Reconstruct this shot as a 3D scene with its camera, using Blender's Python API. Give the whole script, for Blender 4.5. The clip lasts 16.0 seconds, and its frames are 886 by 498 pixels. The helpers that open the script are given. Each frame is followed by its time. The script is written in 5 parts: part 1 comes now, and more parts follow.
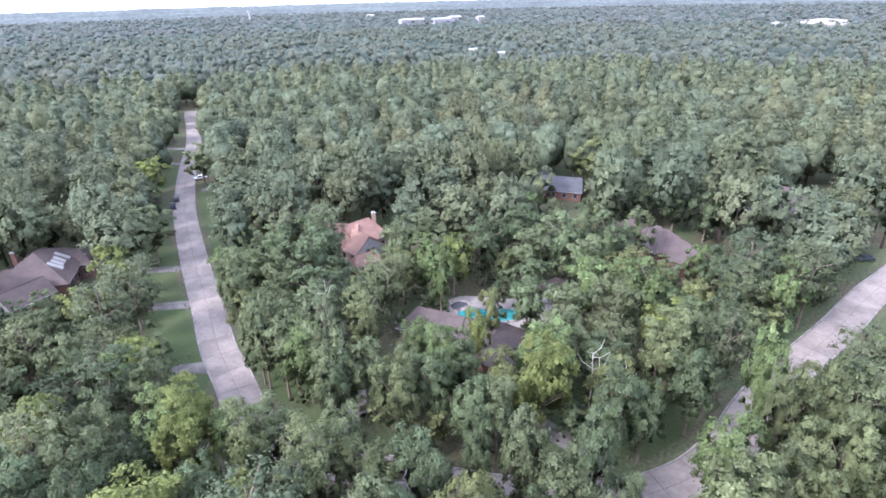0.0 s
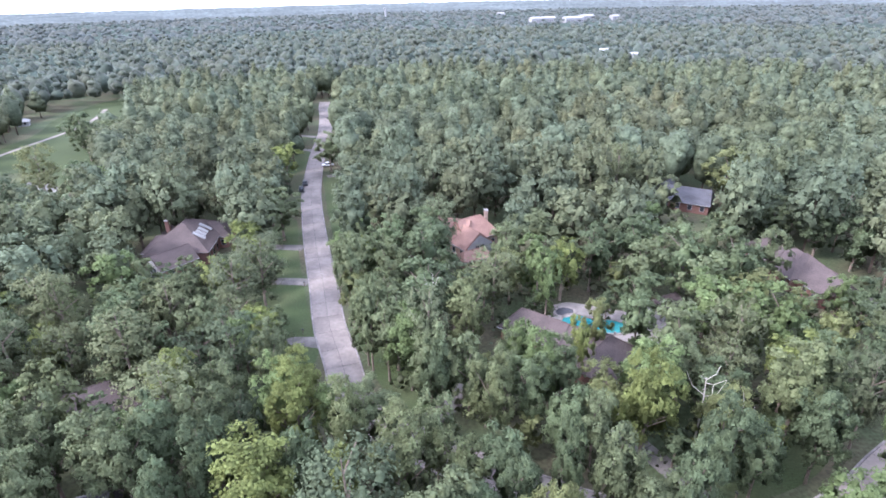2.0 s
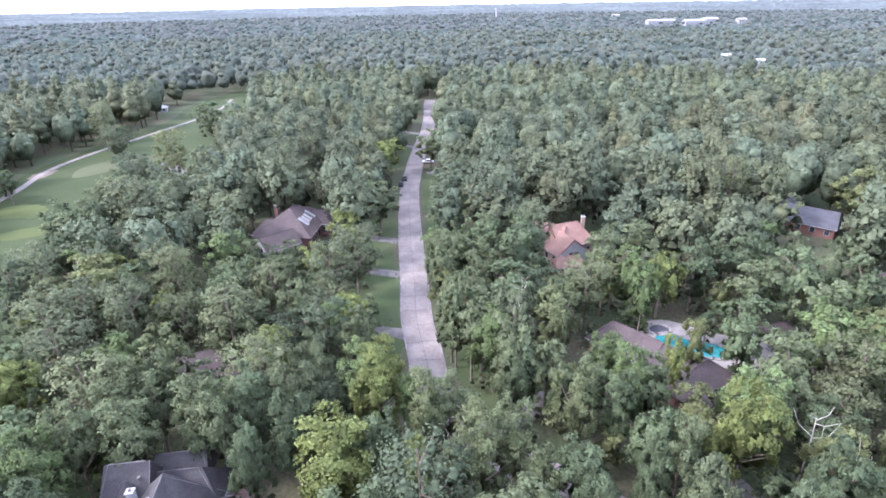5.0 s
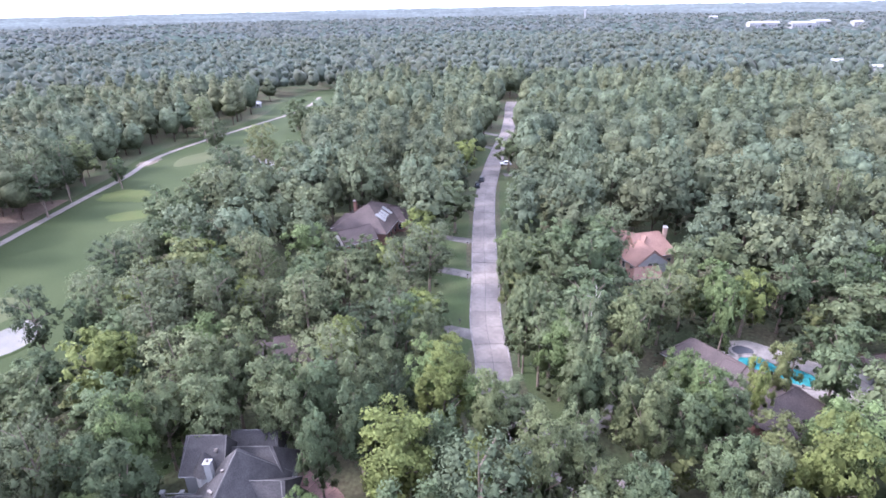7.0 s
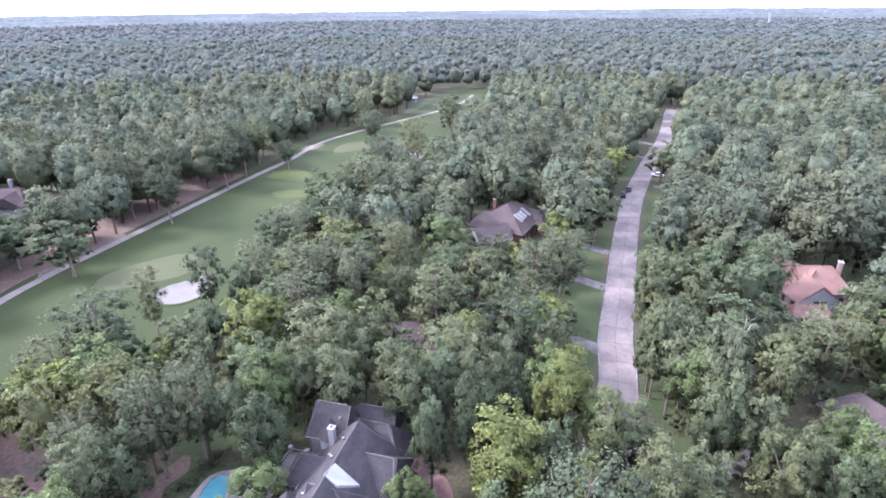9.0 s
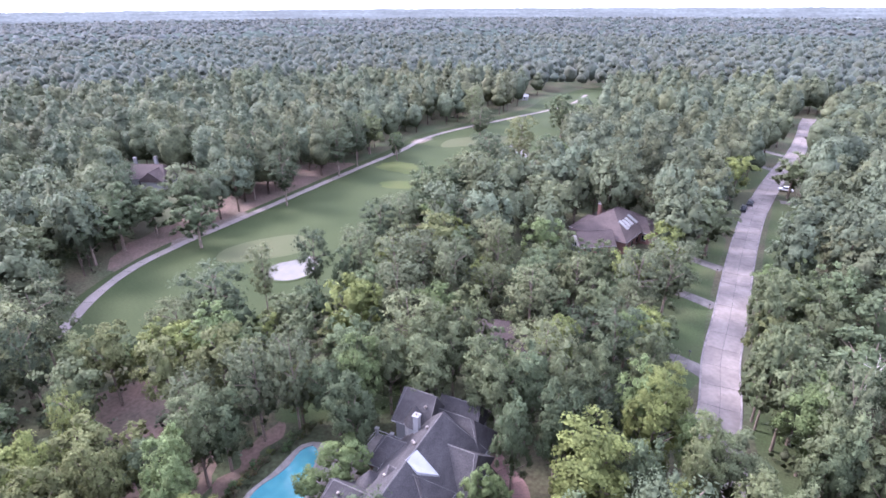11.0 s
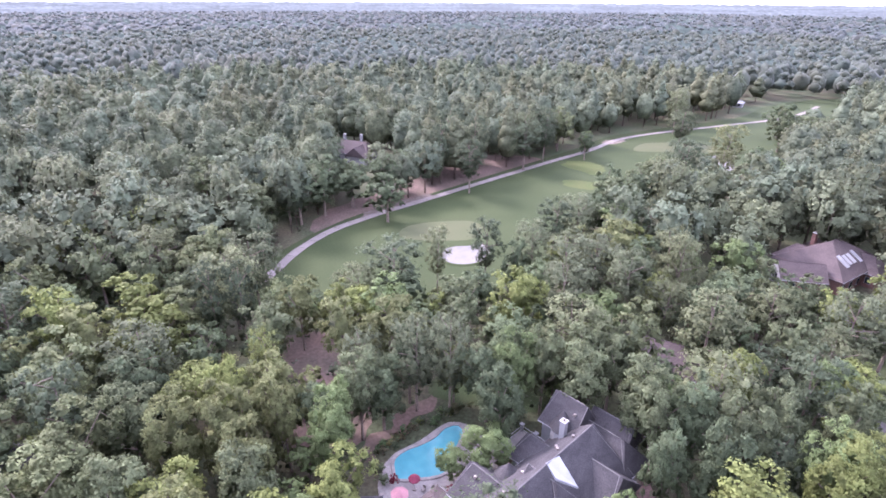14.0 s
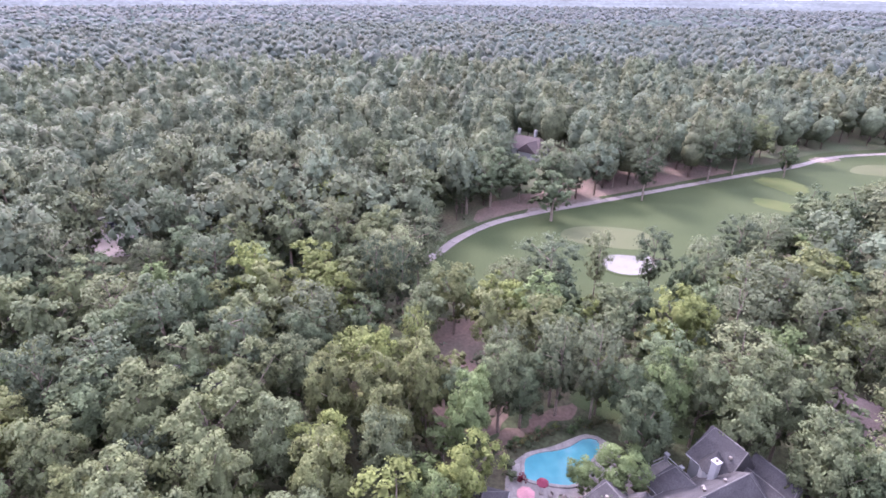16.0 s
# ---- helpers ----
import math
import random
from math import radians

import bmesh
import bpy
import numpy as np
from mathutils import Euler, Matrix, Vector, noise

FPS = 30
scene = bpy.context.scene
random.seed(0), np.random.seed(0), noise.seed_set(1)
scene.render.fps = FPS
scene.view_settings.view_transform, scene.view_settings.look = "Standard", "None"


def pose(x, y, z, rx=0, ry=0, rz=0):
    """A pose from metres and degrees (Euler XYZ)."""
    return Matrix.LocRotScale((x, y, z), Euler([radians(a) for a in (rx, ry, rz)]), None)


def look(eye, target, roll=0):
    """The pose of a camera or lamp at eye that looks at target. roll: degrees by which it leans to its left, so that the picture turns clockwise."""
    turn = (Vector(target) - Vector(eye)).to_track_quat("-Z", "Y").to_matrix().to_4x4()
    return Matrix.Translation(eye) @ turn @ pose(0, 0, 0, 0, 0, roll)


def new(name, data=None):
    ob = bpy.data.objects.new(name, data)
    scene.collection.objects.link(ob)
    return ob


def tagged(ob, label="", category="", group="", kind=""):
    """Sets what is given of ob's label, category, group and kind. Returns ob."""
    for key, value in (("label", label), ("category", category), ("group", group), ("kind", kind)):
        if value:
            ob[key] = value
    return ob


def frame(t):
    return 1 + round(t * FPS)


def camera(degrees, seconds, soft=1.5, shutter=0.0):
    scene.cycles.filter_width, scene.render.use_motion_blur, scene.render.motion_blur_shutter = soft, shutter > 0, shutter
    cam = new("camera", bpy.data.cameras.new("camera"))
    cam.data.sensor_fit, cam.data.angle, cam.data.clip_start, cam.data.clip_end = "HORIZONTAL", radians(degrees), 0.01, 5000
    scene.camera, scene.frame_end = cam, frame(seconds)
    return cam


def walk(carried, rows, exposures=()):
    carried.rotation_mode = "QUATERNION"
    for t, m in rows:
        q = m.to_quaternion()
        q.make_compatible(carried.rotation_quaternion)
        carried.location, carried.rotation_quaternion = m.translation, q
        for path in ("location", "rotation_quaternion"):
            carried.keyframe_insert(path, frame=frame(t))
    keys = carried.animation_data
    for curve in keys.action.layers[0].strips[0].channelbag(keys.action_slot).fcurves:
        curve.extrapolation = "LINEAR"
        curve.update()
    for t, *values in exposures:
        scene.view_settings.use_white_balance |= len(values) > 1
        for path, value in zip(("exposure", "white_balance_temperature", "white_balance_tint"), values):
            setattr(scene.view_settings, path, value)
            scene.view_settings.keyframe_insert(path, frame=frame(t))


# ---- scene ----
HIGH = 62.0                      # the camera hangs this high over the street
cam = camera(77.3, 16.0, 1.7)
TURN = [
    (0, -18.41, -24.70, -1.51),
    (0.5, -17.50, -24.76, -1.48),
    (1, -14.83, -24.70, -1.58),
    (1.5, -9.78, -24.66, -1.53),
    (2, -6.05, -24.58, -1.42),
    (2.5, -3.05, -24.46, -1.30),
    (3, -1.26, -24.39, -1.20),
    (3.5, 0.00, -24.33, -1.15),
    (4, 1.64, -24.32, -1.09),
    (6.5, 9.56, -24.20, -1.20),
    (7, 12.60, -24.07, -1.17),
    (7.5, 16.50, -24.00, -1.00),
    (8, 20.76, -23.91, -0.87),
    (8.5, 24.54, -23.85, -0.70),
    (9, 27.67, -23.84, -0.62),
    (11.5, 41.77, -24.08, -0.22),
    (12, 44.90, -24.13, -0.09),
    (12.5, 47.37, -24.21, 0.03),
    (13, 49.96, -24.32, 0.13),
    (13.5, 53.75, -24.41, 0.18),
    (14, 58.07, -24.55, 0.30),
    (14.5, 61.57, -24.67, 0.36),
    (15, 65.71, -24.84, 0.40),
    (15.5, 71.34, -24.93, 0.31),
    (16, 76.03, -25.08, 0.39),
]
walk(cam, [(t, pose(0, 0, HIGH, 90 + p, 0, y) @ pose(0, 0, 0, 0, 0, r)) for t, y, p, r in TURN], [(0, 2.42, 5530, 23), (7, 2.52, 5480, 28), (12.5, 2.6, 5610, 38), (16, 2.72, 5740, 42)])

# ---- light: hazy evening sun from the west, bright thin overcast ----
SUN_AZ, SUN_EL = 106.0, 42.0     # degrees to the left of +y, and above the horizon
world = bpy.data.worlds.new("world")
scene.world = world
world.use_nodes = True
wn, wl = world.node_tree.nodes, world.node_tree.links
sky = wn.new("ShaderNodeTexSky")
sky.sky_type, sky.sun_disc = "NISHITA", False
sky.sun_elevation, sky.sun_rotation = radians(SUN_EL), radians(-SUN_AZ)
sky.dust_density, sky.air_density = 6.0, 1.0
veil = wn.new("ShaderNodeMix")
veil.data_type = "RGBA"
veil.inputs[0].default_value = 0.75
veil.inputs[7].default_value = (9.8, 10.4, 11.2, 1)
wl.new(sky.outputs[0], veil.inputs[6])
wl.new(veil.outputs[2], wn["Background"].inputs[0])
wn["Background"].inputs[1].default_value = 0.095
lamp = bpy.data.lights.new("sun", "SUN")
lamp.energy, lamp.angle, lamp.color = 1.8, radians(13), (1, 0.93, 0.81)
sun = new("sun", lamp)
a, e = radians(SUN_AZ), radians(SUN_EL)
sun.matrix_world = look((-math.sin(a) * math.cos(e) * 100, math.cos(a) * math.cos(e) * 100, math.sin(e) * 100), (0, 0, 0))


# ---- materials ----
def mat(name, colour, rough=0.8, metal=0.0, spec=0.5, vary=0.25, scale=0.4, fine=6.0, bump=0.2, island=0.0, per_object=0.0, tint=False, second=None, through_light=0.0, attribute="", stretch=None, sheen=0.0):
    """Base colour broken up at two scales, with fine relief; optional variation per object, per loose island and per tree."""
    m = bpy.data.materials.new(name)
    m.use_nodes = True
    n, l = m.node_tree.nodes, m.node_tree.links
    b = n["Principled BSDF"]
    b.inputs["Roughness"].default_value, b.inputs["Metallic"].default_value = rough, metal
    b.inputs["Specular IOR Level"].default_value = spec
    b.inputs["Sheen Weight"].default_value, b.inputs["Sheen Roughness"].default_value = sheen, 0.6
    geo = n.new("ShaderNodeTexCoord")
    place = geo.outputs["Object"]
    if stretch:
        mp = n.new("ShaderNodeMapping")
        mp.inputs["Scale"].default_value = stretch
        l.new(place, mp.inputs[0])
        place = mp.outputs[0]
    big, small = n.new("ShaderNodeTexNoise"), n.new("ShaderNodeTexNoise")
    for tex, s in ((big, scale), (small, fine)):
        tex.inputs["Scale"].default_value, tex.inputs["Detail"].default_value = s, 4
        l.new(place, tex.inputs["Vector"])
    mix = n.new("ShaderNodeMix")
    mix.data_type = "RGBA"
    mix.inputs[6].default_value = (*colour, 1)
    mix.inputs[7].default_value = (*(second or [c * 0.62 for c in colour]), 1)
    ramp = n.new("ShaderNodeMapRange")
    ramp.inputs[1].default_value, ramp.inputs[2].default_value = 0.38, 0.62
    l.new(big.outputs[0], ramp.inputs[0])
    l.new(ramp.outputs[0], mix.inputs[0])
    out = mix.outputs[2]
    val = n.new("ShaderNodeMapRange")
    val.inputs[1].default_value, val.inputs[2].default_value = 0.3, 0.7
    val.inputs[3].default_value, val.inputs[4].default_value = 1 - vary, 1 + vary
    l.new(small.outputs[0], val.inputs[0])
    hsv = n.new("ShaderNodeHueSaturation")
    l.new(out, hsv.inputs["Color"])
    value = val.outputs[0]

    def times(value, source, amount):
        r = n.new("ShaderNodeMapRange")
        r.inputs[3].default_value, r.inputs[4].default_value = 1 - amount, 1 + amount
        l.new(source, r.inputs[0])
        k = n.new("ShaderNodeMath")
        k.operation = "MULTIPLY"
        l.new(value, k.inputs[0])
        l.new(r.outputs[0], k.inputs[1])
        return k.outputs[0]
    if island:
        g = n.new("ShaderNodeNewGeometry")
        value = times(value, g.outputs["Random Per Island"], island)
    if per_object:
        o = n.new("ShaderNodeObjectInfo")
        value = times(value, o.outputs["Random"], per_object)
    l.new(value, hsv.inputs["Value"])
    out = hsv.outputs[0]
    if tint:
        o = n.new("ShaderNodeObjectInfo")
        mul = n.new("ShaderNodeMix")
        mul.data_type, mul.blend_type = "RGBA", "MULTIPLY"
        mul.inputs[0].default_value = 1
        l.new(out, mul.inputs[6])
        l.new(o.outputs["Color"], mul.inputs[7])
        out = mul.outputs[2]
    if attribute:
        at = n.new("ShaderNodeAttribute")
        at.attribute_name = attribute
        mul = n.new("ShaderNodeMix")
        mul.data_type, mul.blend_type = "RGBA", "MULTIPLY"
        mul.inputs[0].default_value = 1
        l.new(out, mul.inputs[6])
        l.new(at.outputs["Color"], mul.inputs[7])
        out = mul.outputs[2]
    l.new(out, b.inputs["Base Color"])
    if bump:
        bp = n.new("ShaderNodeBump")
        bp.inputs["Strength"].default_value, bp.inputs["Distance"].default_value = bump, 0.1
        l.new(small.outputs[0], bp.inputs["Height"])
        l.new(bp.outputs[0], b.inputs["Normal"])
    if through_light:
        tr = n.new("ShaderNodeBsdfTranslucent")
        l.new(out, tr.inputs[0])
        ms = n.new("ShaderNodeMixShader")
        ms.inputs[0].default_value = through_light
        l.new(b.outputs[0], ms.inputs[1])
        l.new(tr.outputs[0], ms.inputs[2])
        l.new(ms.outputs[0], n["Material Output"].inputs[0])
    return m


LEAF = mat("leaf", (0.136, 0.16, 0.088), 0.7, spec=0.1, vary=0.2, island=0.2, tint=True, through_light=0.45, bump=0.0, scale=0.5, fine=4)
NEEDLE = mat("needle", (0.128, 0.147, 0.087), 0.7, spec=0.1, vary=0.2, island=0.2, tint=True, through_light=0.4, bump=0.0, scale=0.5, fine=4)
# leaf colours turn bluer with distance, haze painted in; sheen pales the farthest
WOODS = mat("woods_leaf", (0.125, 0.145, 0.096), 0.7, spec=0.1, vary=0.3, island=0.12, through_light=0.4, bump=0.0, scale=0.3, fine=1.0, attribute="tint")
HAZED_FARWOODS = mat("hazed_far_woods_leaf", (0.1, 0.121, 0.097), 0.75, spec=0.1, vary=0.08, island=0.03, through_light=0.4, bump=0.0, scale=0.15, fine=0.8, attribute="tint", sheen=0.1)
HAZED_DISTANT = mat("hazed_distant_woods_leaf", (0.09, 0.106, 0.103), 0.75, spec=0.1, vary=0.08, island=0.03, through_light=0.4, bump=0, scale=0.08, fine=0.5, attribute="tint", sheen=0.1)
# for the sheets added between far crowns to lighten the gaps
GAPSHEET = mat("gap_sheet_leaf", (0.05, 0.066, 0.057), 0.9, spec=0.0, vary=0.15, bump=0, scale=0.03, fine=0.2, attribute="tint", sheen=0.0)
HORIZON = mat("hazed_horizon_woods", (0.07, 0.085, 0.085), 0.9, spec=0.0, vary=0.1, bump=0, scale=0.003, fine=0.02, attribute="tint", sheen=0.05)
BARK = mat("bark", (0.16, 0.125, 0.1), 0.9, vary=0.35, fine=9, bump=0.6)
DEADWOOD = mat("dead_wood", (0.42, 0.39, 0.35), 0.85, vary=0.2)
EARTH = mat("forest_floor", (0.045, 0.058, 0.03), 0.95, vary=0.35, scale=0.06, fine=1.5, second=(0.062, 0.056, 0.036), spec=0.12)
GRASS = mat("lawn", (0.037, 0.053, 0.022), 0.9, vary=0.25, scale=0.12, fine=3.0, second=(0.048, 0.058, 0.027), spec=0.12)
FAIRWAY = mat("fairway_grass", (0.027, 0.038, 0.0145), 0.9, vary=0.12, scale=0.05, fine=2.0, second=(0.034, 0.045, 0.018), spec=0.12)
GREEN = mat("green_grass", (0.06, 0.066, 0.034), 0.9, vary=0.06, scale=0.1, fine=3.0, second=(0.054, 0.062, 0.03), spec=0.12)
YELLOWGRASS = mat("yellow_grass", (0.054, 0.064, 0.022), 0.9, vary=0.12, scale=0.2, fine=3.0, second=(0.048, 0.062, 0.02), spec=0.12)
SAND = mat("sand", (0.118, 0.115, 0.108), 0.95, vary=0.06, scale=0.3, fine=4, second=(0.14, 0.132, 0.123), spec=0.12)
CONCRETE = mat("road_concrete", (0.182, 0.158, 0.147), 0.85, vary=0.12, scale=0.22, fine=1.2, second=(0.135, 0.117, 0.109), per_object=0.07, bump=0.1, spec=0.12)
KERB = mat("kerb_concrete", (0.2, 0.18, 0.178), 0.85, vary=0.15, scale=0.5, fine=4, spec=0.12)
DRIVE = mat("driveway_concrete", (0.13, 0.12, 0.115), 0.9, vary=0.15, scale=0.4, fine=3, spec=0.12)
PATH = mat("cart_path", (0.17, 0.148, 0.143), 0.9, vary=0.12, scale=0.3, fine=3, second=(0.15, 0.13, 0.12), per_object=0.08, spec=0.12)
DIRT = mat("bare_dirt", (0.12, 0.086, 0.072), 0.95, vary=0.25, scale=0.15, fine=1.5, second=(0.088, 0.07, 0.056), spec=0.12)


# ---- building helpers ----
def mesh_of(name, verts, faces, material, smooth=False):
    me = bpy.data.meshes.new(name)
    me.from_pydata([tuple(v) for v in verts], [], faces)
    if material:
        me.materials.append(material)
    if smooth:
        me.shade_smooth()
    return me


def big_mesh(name, verts, faces, material, normals=None):
    """A mesh of triangles or quads from arrays, quickly."""
    me = bpy.data.meshes.new(name)
    k = faces.shape[1]
    me.vertices.add(len(verts))
    me.vertices.foreach_set("co", np.asarray(verts, np.float32).ravel())
    me.loops.add(faces.size)
    me.loops.foreach_set("vertex_index", faces.astype(np.int32).ravel())
    me.polygons.add(len(faces))
    me.polygons.foreach_set("loop_start", np.arange(0, faces.size, k, dtype=np.int32))
    me.update(calc_edges=True)
    me.materials.append(material)
    if normals is not None:
        me.polygons.foreach_set("use_smooth", np.ones(len(faces), bool))
        me.normals_split_custom_set_from_vertices(np.asarray(normals, np.float32))
    return me


def part(name, bm, material, parent=None, label=""):
    me = bpy.data.meshes.new(name)
    bmesh.ops.recalc_face_normals(bm, faces=bm.faces)
    bm.to_mesh(me)
    bm.free()
    me.materials.append(material)
    ob = new(name, me)
    if parent:
        ob.parent = parent
    if label:
        ob["label"] = label
    return ob


def thing(name, label, category, m=None, group="", kind=""):
    ob = new(name)
    ob.empty_display_size = 0.3
    if m is not None:
        ob.matrix_basis = m
    return tagged(ob, label, category, group, kind)


def box(bm, x, y, z, w, d, h, rot=0.0, taper=1.0, bevel=0.0):
    """A block whose base is centred on x, y, z."""
    made = bmesh.ops.create_cube(bm, size=1)["verts"]
    c, s = math.cos(radians(rot)), math.sin(radians(rot))
    for v in made:
        k = taper if v.co.z > 0 else 1
        px, py, pz = v.co.x * w * k, v.co.y * d * k, (v.co.z + 0.5) * h
        v.co = (x + px * c - py * s, y + px * s + py * c, z + pz)
    if bevel:
        bmesh.ops.bevel(bm, geom=list({e for v in made for e in v.link_edges}), offset=bevel, segments=1, affect="EDGES")
    return bm


def tube(bm, a, b, r0, r1, sides=6, caps=True):
    a, b = Vector(a), Vector(b)
    m = (b - a).to_track_quat("Z", "Y").to_matrix()
    rings = []
    for p, r in ((a, r0), (b, r1)):
        rings.append([bm.verts.new(p + m @ Vector((r * math.cos(i * math.tau / sides), r * math.sin(i * math.tau / sides), 0))) for i in range(sides)])
    for i in range(sides):
        j = (i + 1) % sides
        bm.faces.new((rings[0][i], rings[0][j], rings[1][j], rings[1][i]))
    if caps:
        bm.faces.new(rings[1])
        bm.faces.new(rings[0][::-1])
    return bm


def smooth_line(pts, step=2.0, closed=False):
    """Catmull-Rom through plan points."""
    p = [np.array(q, float) for q in pts]
    n = len(p)
    out = []
    for i in range(n if closed else n - 1):
        if closed:
            a, b, c, d = p[i - 1], p[i], p[(i + 1) % n], p[(i + 2) % n]
        else:
            b, c = p[i], p[i + 1]
            a = p[i - 1] if i else 2 * b - c
            d = p[i + 2] if i + 2 < n else 2 * c - b
        k = max(1, int(np.linalg.norm(c - b) / step))
        for j in range(k):
            t = j / k
            out.append(0.5 * (2 * b + (c - a) * t + (2 * a - 5 * b + 4 * c - d) * t * t + (3 * b - a - 3 * c + d) * t ** 3))
    if not closed:
        out.append(p[-1])
    return np.array(out)


def sides_of(line):
    d = np.gradient(line, axis=0)
    d /= np.linalg.norm(d, axis=1)[:, None] + 1e-9
    return np.stack([-d[:, 1], d[:, 0]], 1)


def sheet(name, pts, z, material, thick=0.03, parent=None, wobble=0.0):
    """A flat patch of ground with its own small thickness."""
    bm = bmesh.new()
    vs = []
    for i, (x, y) in enumerate(pts):
        k = wobble * noise.noise(Vector((x * 0.3, y * 0.3, 7.7)))
        vs.append(bm.verts.new((x + k, y + k * 0.7, z)))
    top = bm.faces.new(vs)
    ext = bmesh.ops.extrude_face_region(bm, geom=[top])
    for v in ext["geom"]:
        if isinstance(v, bmesh.types.BMVert):
            v.co.z -= thick
    bmesh.ops.triangulate(bm, faces=bm.faces[:])
    return part(name, bm, material, parent)


def inside(x, y, poly):
    hit, j = False, len(poly) - 1
    for i in range(len(poly)):
        (xi, yi), (xj, yj) = poly[i], poly[j]
        if (yi > y) != (yj > y) and x < (xj - xi) * (y - yi) / (yj - yi) + xi:
            hit = not hit
        j = i
    return hit


# ---- the large structure: ground, street, golf course ----
def ground():
    n = 90
    ax = np.concatenate([-np.geomspace(5000, 260, 14), np.linspace(-250, 250, n), np.geomspace(260, 5000, 14)])
    X, Y = np.meshgrid(ax, ax, indexing="ij")
    Z = np.zeros_like(X)
    m = len(ax)
    idx = np.arange(m * m).reshape(m, m)
    f = np.stack([idx[:-1, :-1], idx[1:, :-1], idx[1:, 1:], idx[:-1, 1:]], -1).reshape(-1, 4)
    ob = new("ground", big_mesh("ground", np.stack([X, Y, Z], -1).reshape(-1, 3), f, EARTH))
    return tagged(ob, "leaf-littered forest floor with grass and bare earth", "ground", kind="structure")


ground()
STREET = [(-35.8, 379.2), (-34.4, 356.4), (-31.6, 329.4), (-28.6, 284.1), (-28.4, 251.3), (-28.1, 233.9), (-27.3, 212.5), (-25.8, 188.0), (-23.1, 164.8), (-19.6, 140.1), (-16.1, 118.3), (-13.5, 100.5), (-10.5, 88.1), (-8.1, 77.3), (-4.3, 70.2), (3.2, 63.5), (13.6, 55.9), (25.5, 48.5), (37.3, 43.3), (49.2, 42.8), (60.0, 46.1), (68.9, 50.6), (78.7, 54.7), (102.1, 62.7), (121.5, 70.1), (141.8, 76.6), (165.8, 87.0), (194.3, 100.1)]
HALF = 3.08


def street():
    line = smooth_line(STREET, 1.0)
    nrm = sides_of(line)
    road = thing("road", "pale pinkish concrete street of jointed slabs with low kerbs", "road", kind="structure")
    for side in (-1, 1):
        v, f = [], []
        prof = [(HALF + 0.0, 0.0), (HALF + 0.05, 0.16), (HALF + 0.3, 0.17), (HALF + 0.36, 0.0)]
        for p, q in zip(line, nrm):
            v += [(p[0] + side * q[0] * o, p[1] + side * q[1] * o, z) for o, z in prof]
        for i in range(len(line) - 1):
            for k in range(3):
                a = i * 4 + k
                f.append((a, a + 1, a + 5, a + 4))
        ob = new("kerb", mesh_of("kerb", v, f, KERB))
        ob.parent = road
    bed = []
    v, f = [], []
    for p, q in zip(line, nrm):
        v += [(p[0] + q[0] * o, p[1] + q[1] * o, 0.03) for o in (-HALF, HALF)]
    f = [(2 * i, 2 * i + 1, 2 * i + 3, 2 * i + 2) for i in range(len(line) - 1)]
    ob = new("road_bed", mesh_of("road_bed", v, f, ASPHALT))
    ob.parent = road
    rng = random.Random(4)
    step = 6
    for i in range(0, len(line) - step, step):
        for lo, hi in ((-HALF + 0.02, -0.03), (0.03, HALF - 0.02)):
            v, lift = [], 0.06 + rng.uniform(-0.008, 0.008)
            seg = range(i, i + step + 1, 2)
            for k in seg:
                p, q, d = line[k].copy(), nrm[k], np.zeros(2)
                if k == i:
                    d = (line[k + 1] - line[k]) * 0.035
                if k == i + step:
                    d = (line[k - 1] - line[k]) * 0.035
                for o, z in ((lo, 0.03), (lo, lift), (hi, lift), (hi, 0.03)):
                    v.append((p[0] + d[0] + q[0] * o, p[1] + d[1] + q[1] * o, z))
            m = len(v) // 4
            f = [(4 * a + b, 4 * a + b + 1, 4 * a + b + 5, 4 * a + b + 4) for a in range(m - 1) for b in range(3)]
            f += [(0, 1, 2, 3), (4 * m - 4, 4 * m - 3, 4 * m - 2, 4 * m - 1)]
            ob = new("slab", mesh_of("slab", v, f, CONCRETE))
            ob.parent = road
    return road


def ribbon(name, pts, half, z, material, label, category, step=2.5, piece=0):
    """A paved strip; in separate slabs if piece is given."""
    line = smooth_line(pts, step)
    nrm = sides_of(line)
    root = thing(name, label, category, kind="structure")
    rng = random.Random(9)
    last = len(line) - 1
    cuts = list(range(0, last, piece or last)) + [last]
    for a, b in zip(cuts, cuts[1:]):
        v = []
        lift = z + rng.uniform(-0.01, 0.01)
        for k in range(a, b + 1):
            wd = half * (1 + 0.12 * noise.noise(Vector((line[k][0] * 0.2, line[k][1] * 0.2, 0))))
            sh = 0.04 if k == a and piece else 0
            p = line[k] + (line[min(k + 1, last)] - line[k]) * sh
            for o, h in ((-wd - 0.02, 0.0), (-wd, lift), (wd, lift), (wd + 0.02, 0.0)):
                v.append((p[0] + nrm[k][0] * o, p[1] + nrm[k][1] * o, h))
        m = b - a + 1
        f = [(4 * q + r, 4 * q + r + 1, 4 * q + r + 5, 4 * q + r + 4) for q in range(m - 1) for r in range(3)]
        ob = new("slab", mesh_of("slab", v, f, material))
        ob.parent = root
    return root


